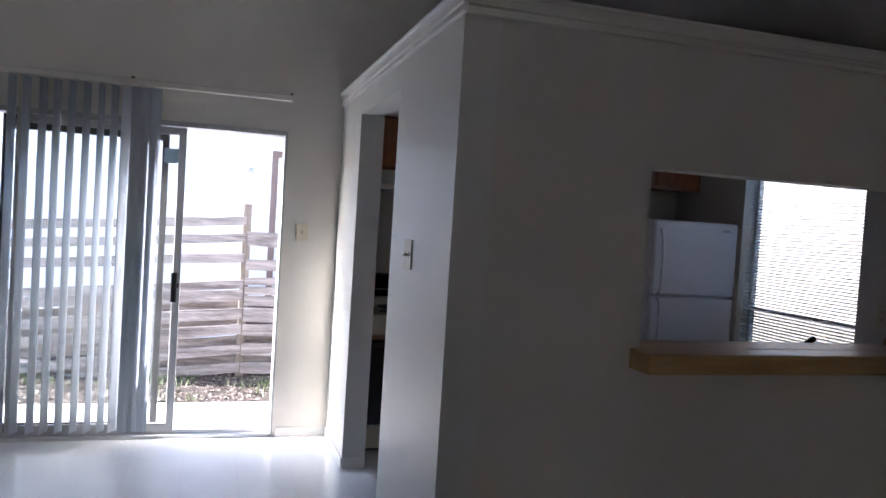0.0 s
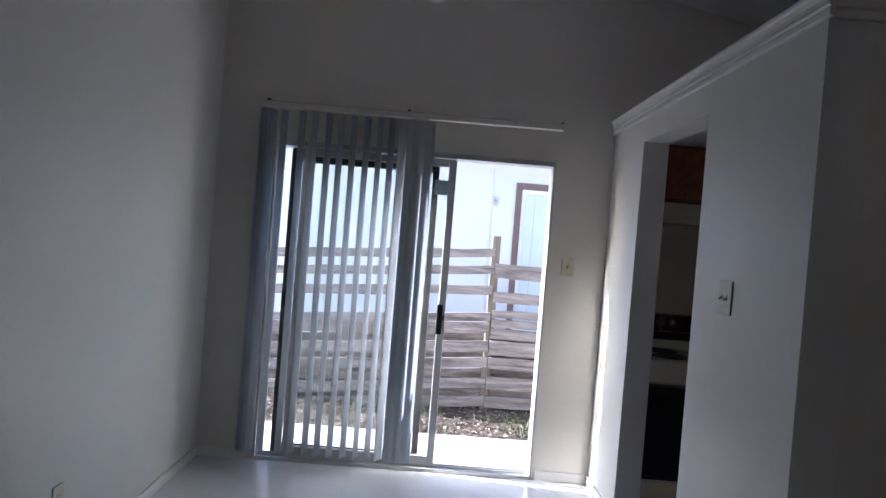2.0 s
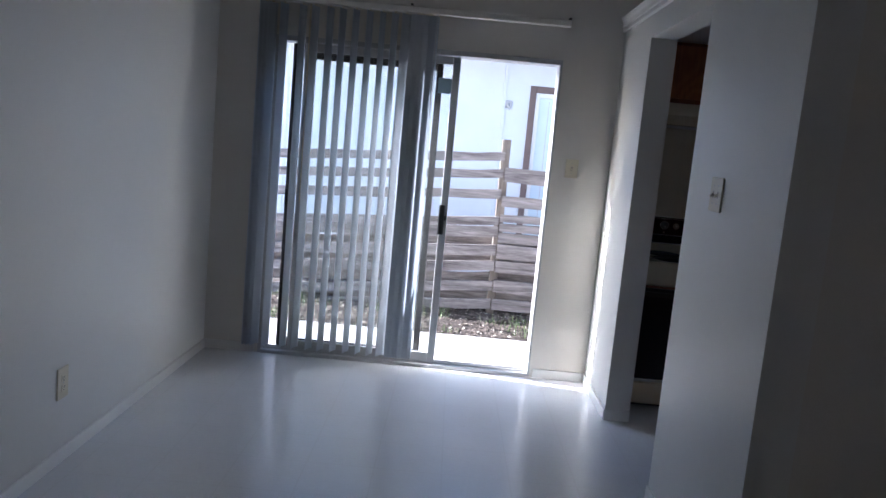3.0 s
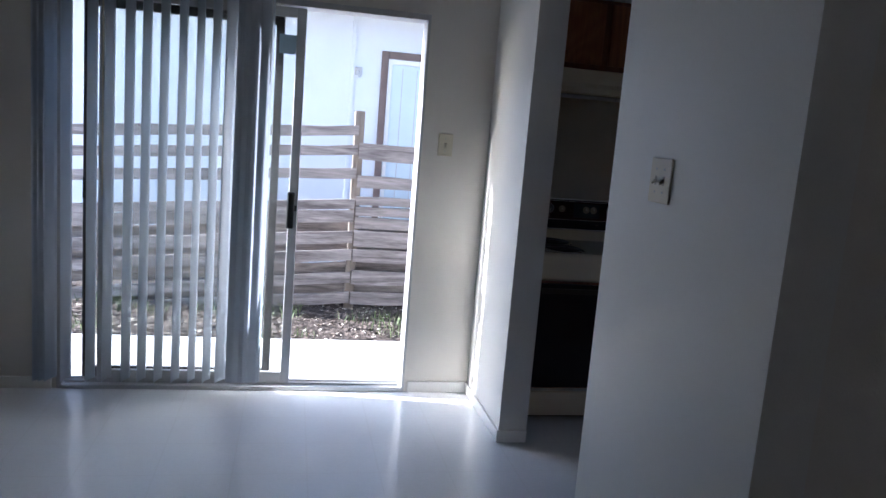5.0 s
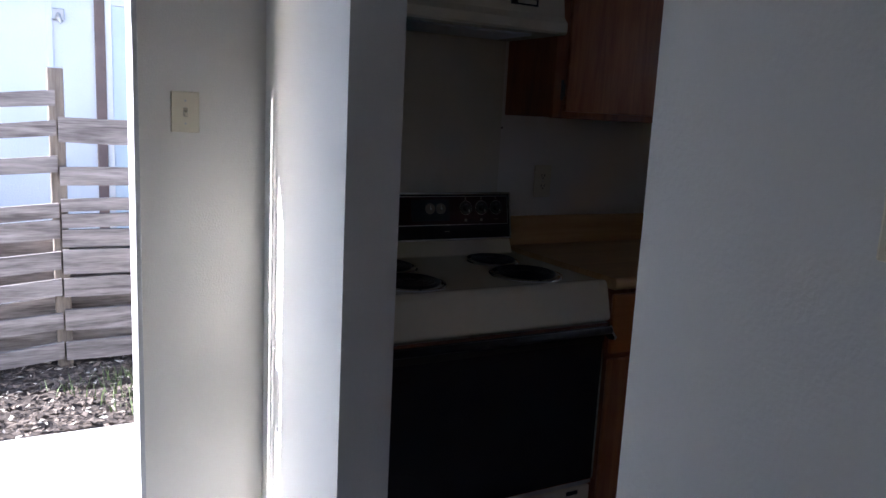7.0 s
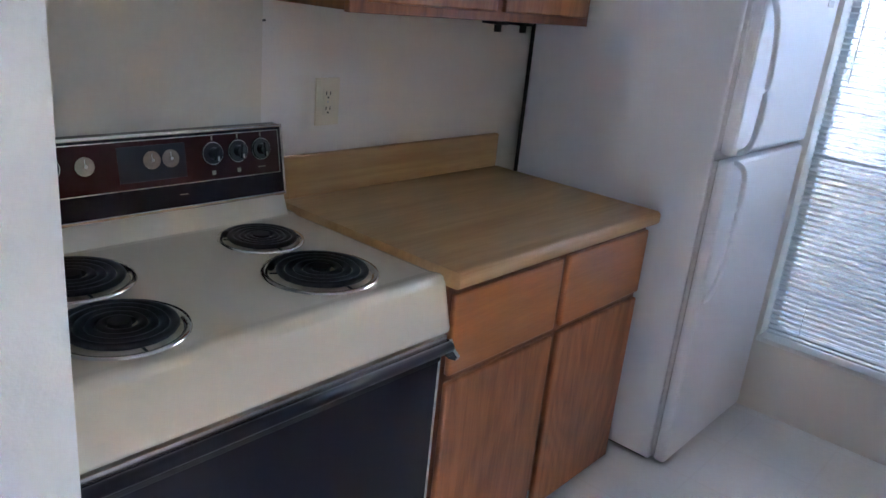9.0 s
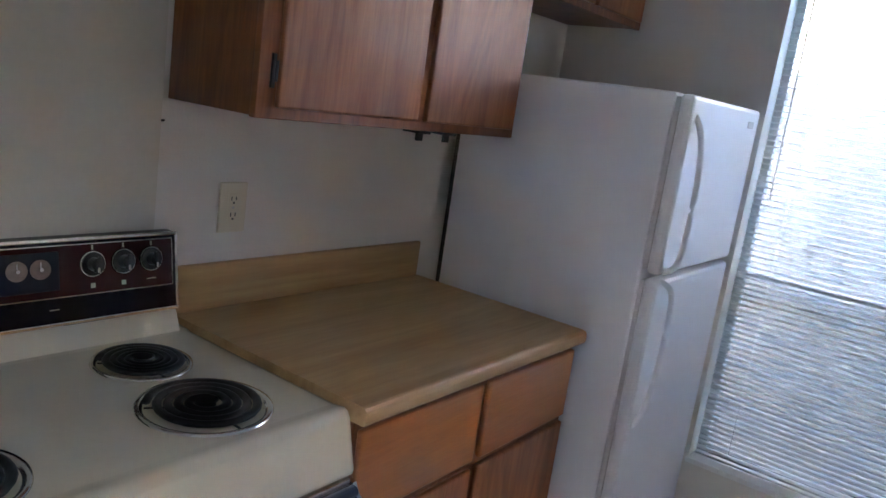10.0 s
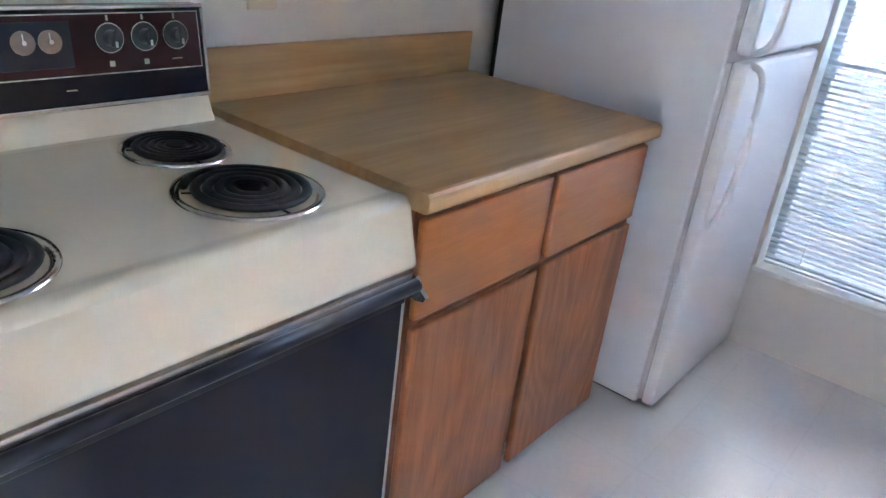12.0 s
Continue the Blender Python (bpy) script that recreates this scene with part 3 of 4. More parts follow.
def stove():
    x0, x1, back = 0.150, 1.062, 3.035
    st = thing("stove", ((x0 + x1) / 2, 2.72, 0), "cream electric coil stove with a black oven door", "stove")
    part("body", box((x0 + 0.004, 2.425, 0.03), (x1 - 0.004, back - 0.01, 0.74), 0.004), ENAMEL, st)
    part("toe_space", box((x0 + 0.03, 2.47, 0.0), (x1 - 0.03, back - 0.03, 0.03)), BLACK, st)
    # cooktop with a deep sloping front apron
    side = [(back - 0.02, 0.742), (back - 0.02, 0.9), (2.96, 0.897), (2.948, 0.893), (2.455, 0.893), (2.438, 0.896), (2.424, 0.898), (2.414, 0.894), (2.405, 0.880), (2.386, 0.806), (2.378, 0.779), (2.379, 0.770), (2.386, 0.764), (2.42, 0.764), (2.43, 0.742)]
    top = prism(side, 0, x0, x1)
    edges = [e for e in top.edges if abs(e.verts[0].co.x - e.verts[1].co.x) < 1e-6 and e.verts[0].co.z > 0.75 and e.verts[1].co.z > 0.75]
    bmesh.ops.bevel(top, geom=edges, offset=0.016, segments=3, profile=0.6, affect="EDGES")
    cook = part("cooktop", top, ENAMEL, st, "cream enamelled cooktop with a deep front apron", smooth=True)
    for f in cook.data.polygons:
        f.use_smooth = abs(f.normal.x) < 0.95 and f.area < 0.03
    for bx, by, r in ((0.838, 2.580, 0.128), (0.856, 2.826, 0.102), (0.408, 2.815, 0.122), (0.385, 2.563, 0.120)):
        burner(st, bx, by, 0.8935, r)
    # backguard
    part("riser", prism([(2.955, 0.892), (2.985, 0.955), (back, 0.955), (back, 0.892)], 0, x0 + 0.012, x1 - 0.030), ENAMEL, st)
    guard = part("backguard", prism([(2.966, 0.955), (2.996, 1.128), (back, 1.128), (back, 0.955)], 0, x0 + 0.010, x1 - 0.034), GUARD_GLASS, st, "black glass backguard edged in chrome")
    tilt = -math.degrees(math.atan2(0.030, 0.173))

    def on(u0, u1, v0, v1, d0, d1, bevel=0.0):
        """A block lying on the sloping face of the backguard: along x, up the slope, and out of it."""
        bm = box((u0, -d1, v0), (u1, -d0, v1), bevel)
        bmesh.ops.transform(bm, matrix=pose(0, 2.966, 0.955, tilt, 0, 0), verts=bm.verts)
        return bm
    gx0, gx1 = x0 + 0.010, x1 - 0.034
    part("trim_top", on(gx0, gx1, 0.171, 0.179, -0.004, 0.005, 0.002), CHROME, guard)
    part("trim_bottom", on(gx0, gx1, -0.005, 0.004, -0.004, 0.005, 0.002), CHROME, guard)
    for u in (gx0, gx1 - 0.007):
        part("trim_end", on(u, u + 0.007, 0.004, 0.171, -0.004, 0.005, 0.002), CHROME, guard)
    part("control_panel", on(gx0 + 0.012, gx1 - 0.013, 0.056, 0.164, 0.0005, 0.002), PANEL, guard, "dark red control panel")
    for v in (0.055, 0.163):
        part("pinstripe", on(gx0 + 0.012, gx1 - 0.013, v, v + 0.002, 0.002, 0.003), CHROME, guard)
    for u in (gx0 + 0.012, gx1 - 0.015):
        part("pinstripe", on(u, u + 0.002, 0.057, 0.163, 0.002, 0.003), CHROME, guard)
    part("clock_window", on(0.590, 0.752, 0.072, 0.152, 0.002, 0.004, 0.001), BLACK_GLASS, guard)
    m = pose(0, 2.966, 0.955, tilt, 0, 0)
    for u in (0.518, 0.668, 0.714):
        bm = tube(bmesh.new(), (u, -0.004, 0.118), (u, -0.006, 0.118), 0.0205, n=32)
        bmesh.ops.transform(bm, matrix=m, verts=bm.verts)
        face = part("clock_face", bm, material("clock_face", (0.22, 0.165, 0.12), rough=0.4, vary=0.15, scale=60), guard, "pale round clock face")
        bm = solid(tube(bmesh.new(), (u, -0.006, 0.118), (u, -0.011, 0.118), 0.004, n=12), (u - 0.001, -0.0072, 0.118), (u + 0.001, -0.0062, 0.133))
        bmesh.ops.transform(bm, matrix=m, verts=bm.verts)
        part("pointer", bm, CHROME, face)
    for u in (0.44, 0.823, 0.893, 0.960):
        p = m @ Vector((u, -0.002, 0.120))
        knob(guard, p.x, p.y, p.z, tilt)
        if u not in (0.960,):
            part("symbol", on(u - 0.005, u + 0.005, 0.068, 0.078, 0.002, 0.003), SHADE_AND_PRINT, guard)
        else:
            part("symbol", on(u - 0.011, u + 0.011, 0.074, 0.076, 0.002, 0.003), SHADE_AND_PRINT, guard)
    part("small_mark", on(0.73, 0.75, 0.030, 0.032, 0.0005, 0.0015), SHADE_AND_PRINT, guard)
    # oven door and drawer
    door = part("oven_door", box((x0 + 0.006, 2.398, 0.190), (x1 - 0.010, 2.424, 0.722), 0.004), BLACK_GLASS, st, "black glass oven door")
    part("side_trim", box((x1 - 0.016, 2.395, 0.190), (x1 - 0.008, 2.400, 0.700), 0.001), CHROME, door)
    handle = part("door_handle", sweep(bmesh.new(), [(x0 + 0.012, 2.374, 0.733), ((x0 + x1) / 2, 2.374, 0.733), (x1 - 0.004, 2.374, 0.733)], 0.0125, 14), BLACK_GLASS, door, "long black oven handle with chrome ends", smooth=True)
    part("handle_bracket", box((x0 + 0.012, 2.380, 0.7225), (x1 - 0.012, 2.4265, 0.7615), 0.002), DARK_STEEL, handle)
    part("handle_end", prism([(2.400, 0.708), (2.376, 0.700), (2.356, 0.704), (2.351, 0.714), (2.368, 0.726), (2.380, 0.748), (2.400, 0.752)], 0, x1 - 0.004, x1 + 0.006), CHROME, handle)
    # flat black strip stands in for the shade beneath the handle
    part("grip_shadow_strip", box((x0 + 0.012, 2.392, 0.690), (x1 - 0.012, 2.398, 0.716), 0.002), BLACK, door)
    part("lower_trim", box((x0 + 0.006, 2.400, 0.168), (x1 - 0.008, 2.424, 0.188), 0.003), CHROME, st)
    drawer = part("drawer", box((x0 + 0.008, 2.404, 0.030), (x1 - 0.008, 2.426, 0.160), 0.006), ENAMEL, st, "cream storage drawer")
    part("badge", box((0.95, 2.4025, 0.134), (1.0, 2.4045, 0.150), 0.0008), BLACK, drawer)
    return st


stove()


# ---- cabinets ----
def base_cabinet(x0, x1, y0, y1, face, split, label, category="cabinet"):
    """Face-frame base unit; face is the y of its doors, which look towards y0's side."""
    cab = thing("base_cabinet", ((x0 + x1) / 2, (y0 + y1) / 2, 0), label, category)
    out = -1 if face < (y0 + y1) / 2 else 1
    f0, f1 = sorted((face + out * -0.018, face))
    lo_y, hi_y = (f1, y1) if out < 0 else (y0, f0)
    part("body", box((x0, lo_y + 0.001, 0.085), (x1, hi_y - 0.001, 0.8695), 0.001), OAK_DARK, cab)
    part("toe_kick", box((x0 + 0.005, lo_y + 0.06, 0.0), (x1 - 0.005, hi_y - 0.06, 0.085)), OAK_DARK, cab)
    g = 0.015
    for a, b in ((x0 + 0.008, split - g), (split + g, x1 - 0.012)):
        part("drawer_front", box((a, f0, 0.642), (b, f1, 0.852), 0.006), OAK_X, cab)
        door = part("cabinet_door", box((a, f0, 0.026), (b, f1, 0.622), 0.006), OAK, cab)
    return cab


base_cabinet(1.066, 2.003, 2.384, YA, 2.384, 1.528, "reddish oak base cabinet with two drawers and doors")
bm = box((1.085, 2.3795, 0.635), (1.505, 2.3835, 0.6415), 0.001)
lip = part("drawer_lip", bm, OAK_DARK, bpy.data.objects["base_cabinet"])


def counter(x0, x1, front, back, label):
    top = thing("countertop", ((x0 + x1) / 2, (front + back) / 2, 0.86), label, "countertop")
    s = 1 if back > front else -1
    lip = [(front + s * 0.010, 0.8705), (front + s * 0.003, 0.873), (front, 0.880), (front, 0.897), (front + s * 0.002, 0.904), (front + s * 0.007, 0.909), (front + s * 0.014, 0.911), (back - s * 0.02, 0.911), (back - s * 0.02, 0.8705)]
    part("slab", prism(lip, 0, x0, x1), LAMINATE, top)
    y0, y1 = sorted((back - s * 0.001, back - s * 0.020))
    part("backsplash", box((x0 + 0.002, y0, 0.8715), (x1 - 0.004, y1, 1.030), 0.004), LAMINATE, top)
    return top


counter(1.060, 2.014, 2.368, YA, "tan wood-grain laminate countertop over the oak cabinet")


def upper_cabinet(x0, x1, z0, z1, doors, label, hinge=True):
    cab = thing("wall_cabinet", ((x0 + x1) / 2, YA - 0.16, z0), label, "cabinet")
    part("body", box((x0, 2.755, z0 + 0.004), (x1, YA - 0.001, z1), 0.001), OAK_DARK, cab)
    part("face_frame", box((x0 - 0.002, 2.735, z0), (x1 + 0.002, 2.7545, z1), 0.002), OAK_DARK, cab)
    for k, (a, b) in enumerate(doors):
        door = part("cabinet_door", box((a, 2.718, z0 + 0.025), (b, 2.7345, z1 - 0.02), 0.005), OAK, cab)
        if hinge and k == 0:
            for z in (z0 + 0.10, z1 - 0.10):
                bm = tube(bmesh.new(), (a - 0.006, 2.727, z - 0.022), (a - 0.006, 2.727, z + 0.022), 0.004, n=8)
                solid(bm, (a - 0.016, 2.7285, z - 0.035), (a - 0.006, 2.7345, z + 0.035), 0.001)
                part("hinge", bm, BRONZE, door)
    return cab


upper = upper_cabinet(1.018, 2.008, 1.430, 2.215, ((1.062, 1.526), (1.560, 1.985)), "reddish oak wall cabinet over the counter")
for x, y in ((1.60, 2.80), (1.72, 2.80)):
    bm = solid(box((x, y - 0.03, 1.419), (x + 0.05, y + 0.03, 1.4335), 0.001), (x + 0.005, y - 0.02, 1.399), (x + 0.03, y - 0.012, 1.424), 0.001)
    part("bracket", bm, BLACK, upper, "small black metal bracket")
upper_cabinet(2.012, 2.792, 1.872, 2.215, ((2.04, 2.375), (2.395, 2.765)), "dark oak wall cabinet over the refrigerator", False)
upper_cabinet(0.146, 1.014, 1.852, 2.215, ((0.165, 0.555), (0.59, 0.995)), "dark oak wall cabinet over the range hood", False)


def range_hood():
    x0, x1 = 0.150, 1.014
    hood = thing("range_hood", ((x0 + x1) / 2, 2.86, 1.70), "cream steel range hood under a dark oak cabinet", "range hood")
    part("shell", prism([(YA - 0.005, 1.715), (2.690, 1.715), (2.680, 1.722), (2.680, 1.752), (2.700, 1.775), (2.712, 1.848), (YA - 0.005, 1.848)], 0, x0, x1), ENAMEL, hood)
    part("filter", box((x0 + 0.1, 2.75, 1.708), (x1 - 0.1, 2.98, 1.7145), 0.001), ALUMINIUM, hood)
    part("switch_label", box((0.79, 2.700, 1.798), (0.90, 2.7065, 1.824), 0.001), BLACK, hood)
    part("label_print", box((0.815, 2.6990, 1.804), (0.89, 2.7005, 1.818)), PLATE, hood)
    part("button", box((0.735, 2.698, 1.806), (0.765, 2.708, 1.824), 0.002), BLACK, hood)
    return hood


range_hood()


# ---- refrigerator ----
def refrigerator():
    x0, x1, front, back = 2.100, 2.772, 2.222, 3.000
    fr = thing("refrigerator", ((x0 + x1) / 2, 2.6, 0), "white top-freezer refrigerator beside the window", "refrigerator")
    part("cabinet_body", box((x0, 2.278, 0.014), (x1, back, 1.632), 0.008), FRIDGE, fr)
    # black sheet at the back paints the deep shade between fridge and wall
    part("rear_gap_shade", box((x0 + 0.004, back + 0.0005, 0.06), (x1 - 0.004, back + 0.018, 1.600), 0.004), BLACK, fr, "black sheet standing in for the shadow gap behind the refrigerator")
    part("foot_grille", box((x0 + 0.02, 2.30, 0.0), (x1 - 0.02, 2.60, 0.0135)), BLACK, fr)
    part("rear_feet", box((x0 + 0.03, 2.85, 0.0), (x1 - 0.03, 2.93, 0.0135)), BLACK, fr)
    for name, z0, z1 in (("freezer_door", 1.108, 1.630), ("fridge_door", 0.022, 1.094)):
        door = part(name, box((x0 - 0.001, front, z0), (x1, 2.264, z1), 0.014), FRIDGE, fr)
        part("gasket", box((x0 + 0.008, 2.2645, z0 + 0.01), (x1 - 0.008, 2.2775, z1 - 0.01)), FRIDGE_GREY, door)
        hx = x0 + 0.045
        if name == "freezer_door":
            pts = [(front + 0.006, 1.572), (front - 0.014, 1.550), (front - 0.032, 1.490), (front - 0.041, 1.400), (front - 0.042, 1.300), (front - 0.040, 1.200), (front - 0.034, 1.150), (front - 0.018, 1.124), (front + 0.006, 1.116)]
        else:
            pts = [(front + 0.006, 1.086), (front - 0.020, 1.080), (front - 0.036, 1.058), (front - 0.041, 1.010), (front - 0.041, 0.900), (front - 0.037, 0.800), (front - 0.028, 0.710), (front - 0.012, 0.650), (front + 0.006, 0.625)]
        bm = bmesh.new()
        fine = []
        for (ya, za), (yb, zb) in zip(pts, pts[1:]):
            fine += [(hx, ya + (yb - ya) * k / 6, za + (zb - za) * k / 6) for k in range(6)]
        fine.append((hx, *pts[-1]))
        for _ in range(12):
            fine = fine[:1] + [tuple((a[i] + 2 * b[i] + c[i]) / 4 for i in range(3)) for a, b, c in zip(fine, fine[1:], fine[2:])] + fine[-1:]
        sweep(bm, fine, 0.0095, 12)
        part("handle", bm, FRIDGE, door, "bowed white plastic handle", smooth=True)
    part("badge", box((x1 - 0.125, front - 0.0015, 1.565), (x1 - 0.065, front + 0.001, 1.588), 0.0005), ALUMINIUM, fr, "small grey badge")
    return fr


refrigerator()


# ---- kitchen window with mini blind ----
def kitchen_window():
    y0, y1, z0, z1 = WN_Y0, WN_Y1, WN_Z0, WN_Z1
    win = thing("window_1", (XB + 0.1, (y0 + y1) / 2, z0), "tall aluminium window behind a white mini blind", "window")
    tagged(win, kind="structure")
    x = XB + 0.095
    for lo, hi in (((x, y0, z0), (x + 0.04, y0 + 0.03, z1)), ((x, y1 - 0.03, z0), (x + 0.04, y1, z1)), ((x, y0 + 0.03, z1 - 0.03), (x + 0.04, y1 - 0.03, z1)), ((x, y0 + 0.03, z0), (x + 0.04, y1 - 0.03, z0 + 0.03))):
        part("window_frame", box(lo, hi, 0.003), ALUMINIUM, win)
    part("meeting_rail", box((x + 0.002, y0 + 0.03, 1.03), (x + 0.038, y1 - 0.03, 1.052), 0.003), ALUMINIUM, win)
    for a, b in ((z0 + 0.028, 1.022), (1.053, z1 - 0.028)):
        pane = part("pane", box((x + 0.016, y0 + 0.028, a), (x + 0.020, y1 - 0.028, b)), GLASS, win)
        pane.visible_shadow = False
    screen = part("insect_screen", box((x + 0.042, y0 + 0.02, z0 + 0.02), (x + 0.043, y1 - 0.02, 1.045)), SCREEN, win, "grey insect screen over the lower sash")
    screen.visible_shadow = False
    part("window_sill", box((XB - 0.012, y0 - 0.01, z0 - 0.018), (XB + 0.095, y1 + 0.008, z0 + 0.003), 0.004), TRIM, win)
    blind = thing("mini_blind", (XB + 0.05, (y0 + y1) / 2, z1), "white aluminium mini blind with slats open", "blind")
    bx, b0, b1 = XB + 0.045, y0 + 0.012, y1 - 0.012
    part("headrail", box((bx - 0.014, b0, z1 - 0.028), (bx + 0.014, b1, z1 - 0.002), 0.002), SLAT, blind)
    part("bottom_rail", box((bx - 0.011, b0, z0 + 0.012), (bx + 0.011, b1, z0 + 0.022), 0.002), SLAT, blind)
    bm = bmesh.new()
    cols = []
    for k in range(5):
        u = (k / 4 - 0.5) * 0.025
        w = 0.0022 * (1 - (2 * k / 4 - 1) ** 2)
        cols.append([bm.verts.new((u, b, w + d)) for d in (0, 0.0004) for b in (b0, b1)])
    for p, q in zip(cols, cols[1:]):
        bm.faces.new((p[0], p[1], q[1], q[0]))
        bm.faces.new((p[2], q[2], q[3], p[3]))
    first = part("slat", bm, SLAT, blind, smooth=True)
    count = int((z1 - z0 - 0.07) / 0.0205)
    for i in range(count):
        z = z1 - 0.045 - i * (z1 - z0 - 0.085) / (count - 1)
        ob = first if i == 0 else first.copy()
        if i:
            scene.collection.objects.link(ob)
        ob.matrix_basis = pose(bx, 0, z, 0, SLAT_TILT + random.uniform(-0.6, 0.6), 0)
        ob.matrix_parent_inverse = blind.matrix_world.inverted()
    for y in (b0 + 0.12, b1 - 0.12):
        for d in (-0.0125, 0.0125):
            part("ladder_cord", tube(bmesh.new(), (bx + d, y, z0 + 0.02), (bx + d, y, z1 - 0.03), 0.0008, n=5), SLAT, blind)
    part("wand", tube(bmesh.new(), (bx - 0.02, b1 - 0.055, z1 - 0.03), (bx - 0.024, b1 - 0.060, 1.32), 0.0032, n=6), FRIDGE_GREY, blind)
    return win


kitchen_window()

# ---- serving ledge, sink counter ----
ledge = thing("serving_ledge", (1.45, YP, 1.03), "wood-grain laminate serving ledge in the wall opening", "ledge")
bm = box((0.745, 0.090, 1.006), (2.20, YP - 0.001, 1.085), 0.008)
part("nosing", bm, LAMINATE, ledge)
part("shelf", box((PT_X0 + 0.002, YP - 0.001, PT_Z0 + 0.002), (PT_X1 - 0.002, 0.42, 1.085), 0.006), LAMINATE, ledge)
base_cabinet(0.45, 2.79, YP + 0.121, 0.93, 0.93, 1.62, "reddish oak sink cabinet under the serving opening")
counter(0.44, 2.797, 0.955, YP + 0.121, "tan wood-grain laminate sink countertop")
part("end_splash", box((2.777, 0.40, 0.9115), (2.7985, 0.95, 1.030), 0.003), LAMINATE, bpy.data.objects["countertop.001"])


def faucet(x, y, z):
    f = thing("sink_faucet", (x, y, z), "chrome kitchen faucet with a dark knob", "faucet")
    part("base_plate", box((x - 0.1, y - 0.025, z), (x + 0.1, y + 0.025, z + 0.015), 0.006), CHROME, f)
    part("spout", sweep(bmesh.new(), [(x, y, z + 0.012), (x, y, z + 0.09), (x, y + 0.03, z + 0.125), (x, y + 0.10, z + 0.135), (x, y + 0.17, z + 0.115), (x, y + 0.185, z + 0.09)], 0.011, 12), CHROME, f, smooth=True)
    part("valve", tube(bmesh.new(), (x, y, z + 0.08), (x, y - 0.005, z + 0.145), 0.02, 0.024, 20), CHROME, f, smooth=True)
    part("knob", sweep(bmesh.new(), [(x, y - 0.005, z + 0.145), (x, y - 0.005, z + 0.162), (x + 0.04, y - 0.005, z + 0.185)], 0.014, 10), BLACK, f, smooth=True)
    return f


faucet(1.80, 0.47, 0.9115)
part("nail", tube(bmesh.new(), (1.004, YA + 0.001, 1.382), (1.004, YA - 0.012, 1.384), 0.003, n=8), BLACK).name = "wall_nail"
tagged(bpy.data.objects["wall_nail"], "small dark nail driven into the kitchen wall", "nail")


# ---- outside ----
structure("ground", box((-150, -150, -0.6), (150, 150, -0.15)), EARTH, "bare brown soil reaching the horizon", "ground")
bm = box((-6.0, 2.985, -0.22), (2.9, 4.17, -0.10), 0.008)
structure("patio", bm, CONCRETE, "pale concrete patio slab outside the sliding door", "patio")
bm = box((SL_X0 - 0.05, 2.961, -0.12), (SL_X1 + 0.05, 2.984, -0.004))
structure("door_sill", bm, CONCRETE, "concrete sill under the sliding door", "sill")
# the mulch bed
bm = bmesh.new()
nx, ny = 110, 34
rows = []
for j in range(ny + 1):
    y = 4.172 + (6.64 - 4.172) * j / ny
    rows.append([bm.verts.new((x, y, -0.118 + 0.03 * noise.noise((x * 2.1, y * 2.1, 0)) + 0.018 * noise.noise((x * 9, y * 9, 3)) + 0.02 * (y - 4.17))) for x in [-6.0 + 8.9 * i / nx for i in range(nx + 1)]])
for a, b in zip(rows, rows[1:]):
    for i in range(nx):
        bm.faces.new((a[i], a[i + 1], b[i + 1], b[i]))
tagged(part("mulch_bed", bm, EARTH, smooth=True), "dark bark mulch bed between patio and fence", "mulch", kind="stuff")


def scatter(name, count, area, mat, label, category, size, upright):
    """Many small bent leaves, chips or blades on the mulch bed, in one mesh."""
    rnd = random.Random(7 + count)
    verts, faces = [], []
    for _ in range(count):
        x, y = rnd.uniform(*area[0]), rnd.uniform(*area[1])
        if upright and noise.noise((x * 1.3, y * 1.9, 9)) < 0.02:
            continue
        z = -0.118 + 0.03 * noise.noise((x * 2.1, y * 2.1, 0)) + 0.018 * noise.noise((x * 9, y * 9, 3)) + 0.02 * (y - 4.17)
        a, s = rnd.uniform(0, 6.28), rnd.uniform(*size)
        n = len(verts)
        if upright:
            dx, dy, h = 0.0035 * math.cos(a), 0.0035 * math.sin(a), s
            lx, ly = rnd.uniform(-0.5, 0.5) * h, rnd.uniform(-0.5, 0.5) * h
            verts += [(x - dx, y - dy, z - 0.005), (x + dx, y + dy, z - 0.005), (x + lx * 0.4 + dx * 0.7, y + ly * 0.4 + dy * 0.7, z + h * 0.6), (x + lx * 0.4 - dx * 0.7, y + ly * 0.4 - dy * 0.7, z + h * 0.6), (x + lx, y + ly, z + h)]
            faces += [(n, n + 1, n + 2, n + 3), (n + 3, n + 2, n + 4)]
        else:
            w = s * rnd.uniform(0.25, 0.55)
            ca, sa, t1, t2 = math.cos(a), math.sin(a), rnd.uniform(-0.5, 0.6) * s, rnd.uniform(-0.4, 0.6) * w
            for u, v in ((-s, 0), (0, -w), (s, 0), (0, w)):
                verts.append((x + u * ca - v * sa, y + u * sa + v * ca, z + 0.012 + t1 * (u / s) * 0.5 + t2 * (v / w) * 0.6 + rnd.uniform(0, 0.008)))
            faces += [(n, n + 1, n + 3), (n + 1, n + 2, n + 3)]
    mesh = bpy.data.meshes.new(name)
    mesh.from_pydata(verts, [], faces)
    mesh.materials.append(mat)
    return tagged(new(name, mesh), label, category, kind="stuff")


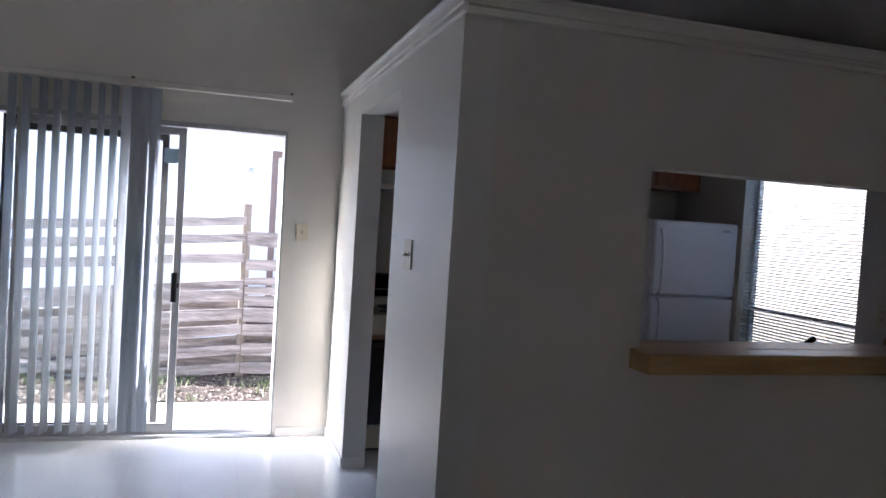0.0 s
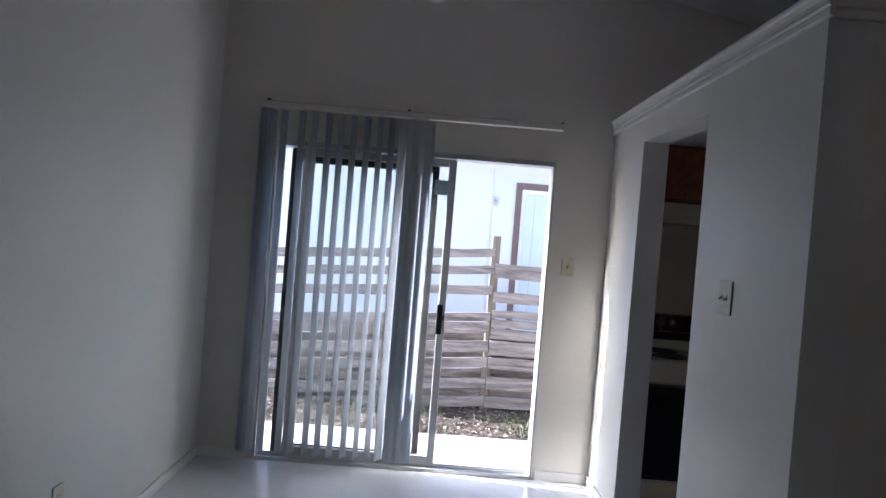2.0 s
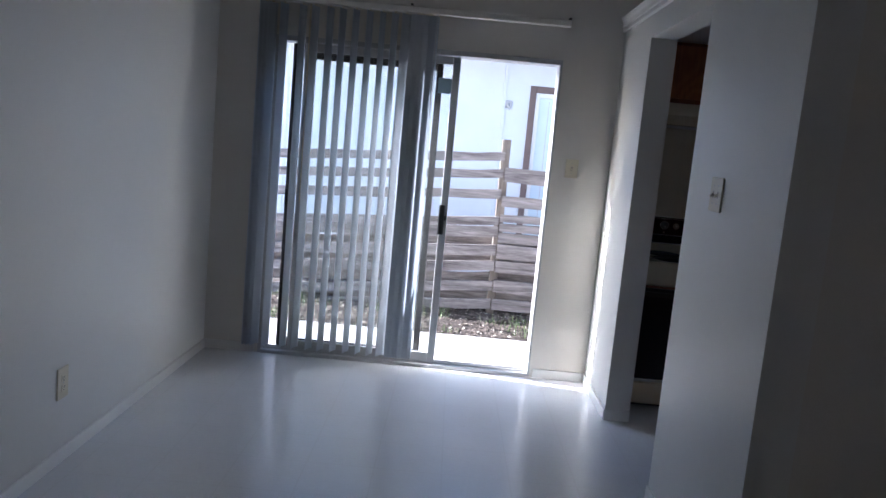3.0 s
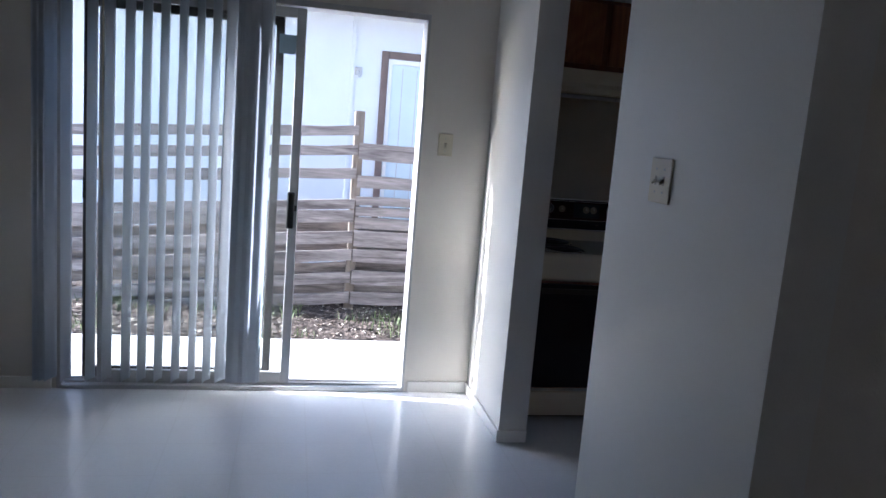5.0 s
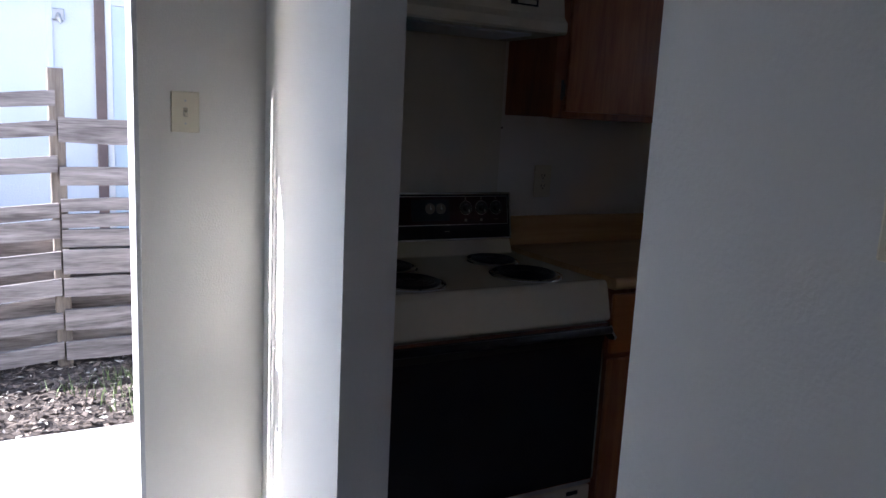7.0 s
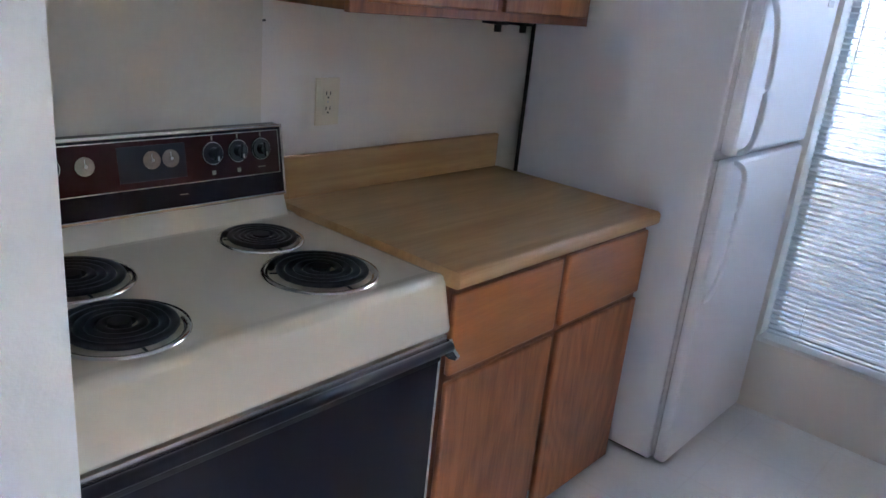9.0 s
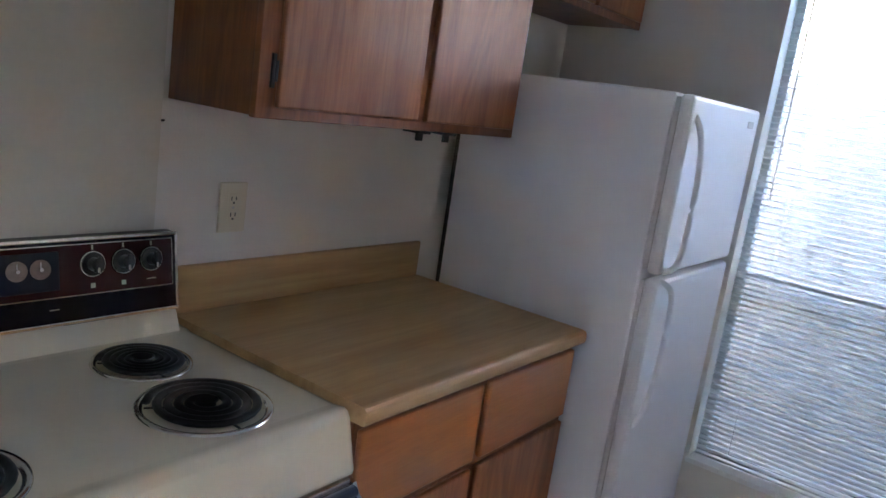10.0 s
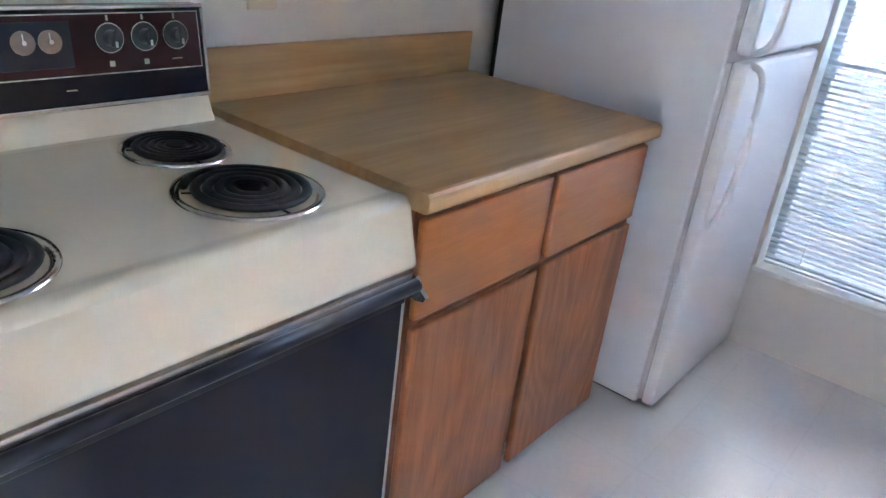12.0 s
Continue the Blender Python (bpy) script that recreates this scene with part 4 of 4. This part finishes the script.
scatter("bark_chips", 9000, ((-3.6, 1.6), (4.19, 5.6)), LEAF_DRY, "scattered dry leaves and bark chips on soil", "mulch", (0.012, 0.035), False)
scatter("dark_chips", 5000, ((-3.6, 1.6), (4.19, 5.6)), EARTH, "dark bark chips scattered on the soil", "mulch", (0.012, 0.03), False)
scatter("pale_leaves", 1100, ((-3.6, 1.6), (4.19, 5.5)), material("bleached_leaves", (0.46, 0.41, 0.34), rough=0.8, vary=0.25, scale=20), "pale bleached leaves lying on the mulch", "leaves", (0.012, 0.03), False)
scatter("grass", 4200, ((-3.6, 1.6), (4.2, 5.4)), GRASS, "sparse green grass tufts growing through the mulch", "grass", (0.03, 0.11), True)

# split-rail fence with boards on both faces of the posts
fence = thing("fence", (-1.2, 5.15, -0.13), "weathered grey horizontal board fence with uneven gaps", "fence")


def board(x0, x1, z0, z1, y, slope, rnd):
    """A rough-sawn board with wavering edges."""
    bm = bmesh.new()
    n = 9
    rings = []
    for i in range(n + 1):
        x = x0 + (x1 - x0) * i / n
        lift = slope * (x - x1)
        lo, hi, d = z0 + lift + rnd.uniform(-0.007, 0.007), z1 + lift + rnd.uniform(-0.007, 0.007), rnd.uniform(-0.003, 0.003)
        rings.append([bm.verts.new((x, y + d + s, z)) for s, z in ((-0.013, lo), (0.013, lo), (0.013, hi), (-0.013, hi))])
    for a, b in zip(rings, rings[1:]):
        for k in range(4):
            bm.faces.new((a[k], a[(k + 1) % 4], b[(k + 1) % 4], b[k]))
    bm.faces.new(rings[0])
    bm.faces.new(rings[-1])
    bmesh.ops.recalc_face_normals(bm, faces=bm.faces)
    return bm


rnd = random.Random(3)
for x, top in ((-0.507, 1.570), (-2.95, 1.40), (1.9, 1.35)):
    part("post", box((x - 0.040, 5.135, -0.2), (x + 0.040, 5.225, top), 0.006), CEDAR_Z, fence)
LEFT = [(1.345, 1.425, 0.075), (1.178, 1.262, 0.075), (0.992, 1.080, 0.075), (0.735, 0.815, 0.075), (0.625, 0.728, 0.07), (0.448, 0.548, 0.08), (0.290, 0.385, 0.08), (0.105, 0.195, 0.10), (-0.075, 0.018, 0.075)]
RIGHT = [(1.122, 1.255, -0.01), (0.920, 1.010, 0.0), (0.772, 0.838, 0.0), (0.680, 0.754, 0.0), (0.570, 0.660, 0.0), (0.416, 0.548, 0.0), (0.284, 0.390, 0.0), (0.092, 0.206, 0.0), (-0.084, 0.015, 0.0)]
for z0, z1, s in LEFT:
    part("board", board(-2.96, -0.512, z0 + 0.026, z1 + 0.026, 5.120, s, rnd), CEDAR, fence)
for z0, z1, s in RIGHT:
    part("board", board(-0.502, 1.92, z0 + 0.026, z1 + 0.030, 5.120, s, rnd), CEDAR, fence)
for z0, z1 in ((0.53, 0.64), (0.37, 0.46), (0.19, 0.29), (0.0, 0.10)):
    part("board", board(-2.96, -0.512, z0, z1, 5.240, 0.075, rnd), CEDAR, fence)
    part("board", board(-0.502, 1.92, z0 + 0.01, z1 + 0.02, 5.240, 0.0, rnd), CEDAR, fence)

# the neighbouring house
house = thing("neighbour_house", (-0.5, 8.0, -0.15), "white house with a brown-trimmed pale door", "house")
part("wall", box((-7.0, 6.65, -0.2), (6.0, 10.0, 2.75)), STUCCO, house)
part("roof", prism([(6.1, 2.74), (8.3, 3.7), (10.5, 2.74), (10.5, 2.64), (6.1, 2.64)], 0, -7.4, 6.4), ROOF, house)
part("corner_board", box((-0.502, 6.632, -0.15), (-0.468, 6.65, 2.64), 0.003), STUCCO, house)
for x in (-1.72, -2.94, -4.16):
    part("siding_batten", box((x - 0.012, 6.642, -0.15), (x + 0.012, 6.65, 2.64), 0.002), STUCCO, house)
entry = part("door", box((-0.085, 6.640, -0.1), (0.80, 6.652, 2.085), 0.003), material("pale_blue_door", (0.62, 0.70, 0.74), rough=0.5, vary=0.04, scale=3), house, "pale blue painted door")
for x in (0.02, 0.17, 0.32, 0.47, 0.62):
    part("groove", box((x, 6.6385, -0.1), (x + 0.008, 6.6405, 2.05)), ALUMINIUM, entry)
for lo, hi in (((-0.130, 6.630, -0.1), (-0.086, 6.6505, 2.138)), ((0.801, 6.630, -0.1), (0.845, 6.6505, 2.138)), ((-0.086, 6.630, 2.086), (0.801, 6.6505, 2.138))):
    part("door_casing", box(lo, hi, 0.003), TRIM, house)
for lo, hi in (((-0.200, 6.620, -0.1), (-0.131, 6.6505, 2.212)), ((0.846, 6.620, -0.1), (0.915, 6.6505, 2.212)), ((-0.131, 6.620, 2.139), (0.846, 6.6505, 2.212))):
    part("brown_trim", box(lo, hi, 0.004), BROWN_TRIM, house)
bm = sweep(bmesh.new(), [(-0.43, 6.655, 1.99), (-0.43, 6.62, 1.985), (-0.43, 6.59, 1.96), (-0.41, 6.585, 1.93)], 0.016, 10)
solid(bm, (-0.47, 6.625, 1.95), (-0.39, 6.651, 2.03), 0.008)
part("wall_light", bm, ALUMINIUM, house, "small grey metal wall light")

# an added wall beyond the kitchen window, there to block low sky light
structure("wall_sky_blocker", box((5.0, -5.5, -0.2), (5.15, 6.5, 2.75)), SKY_BLOCKER, "unseen dark brown wall added beyond the kitchen window to cut sky light")
# roof over our own walls
structure("roof", prism([(XL - 0.3, ceil_z(XL - 0.3) + 0.17), (XR + 0.3, ceil_z(XR + 0.3) + 0.17), (XR + 0.3, ceil_z(XR + 0.3) + 0.24), (XL - 0.3, ceil_z(XL - 0.3) + 0.24)], 1, YB - 0.3, YA + 0.25), ROOF, "dark shingled roof over the rooms", "roof")
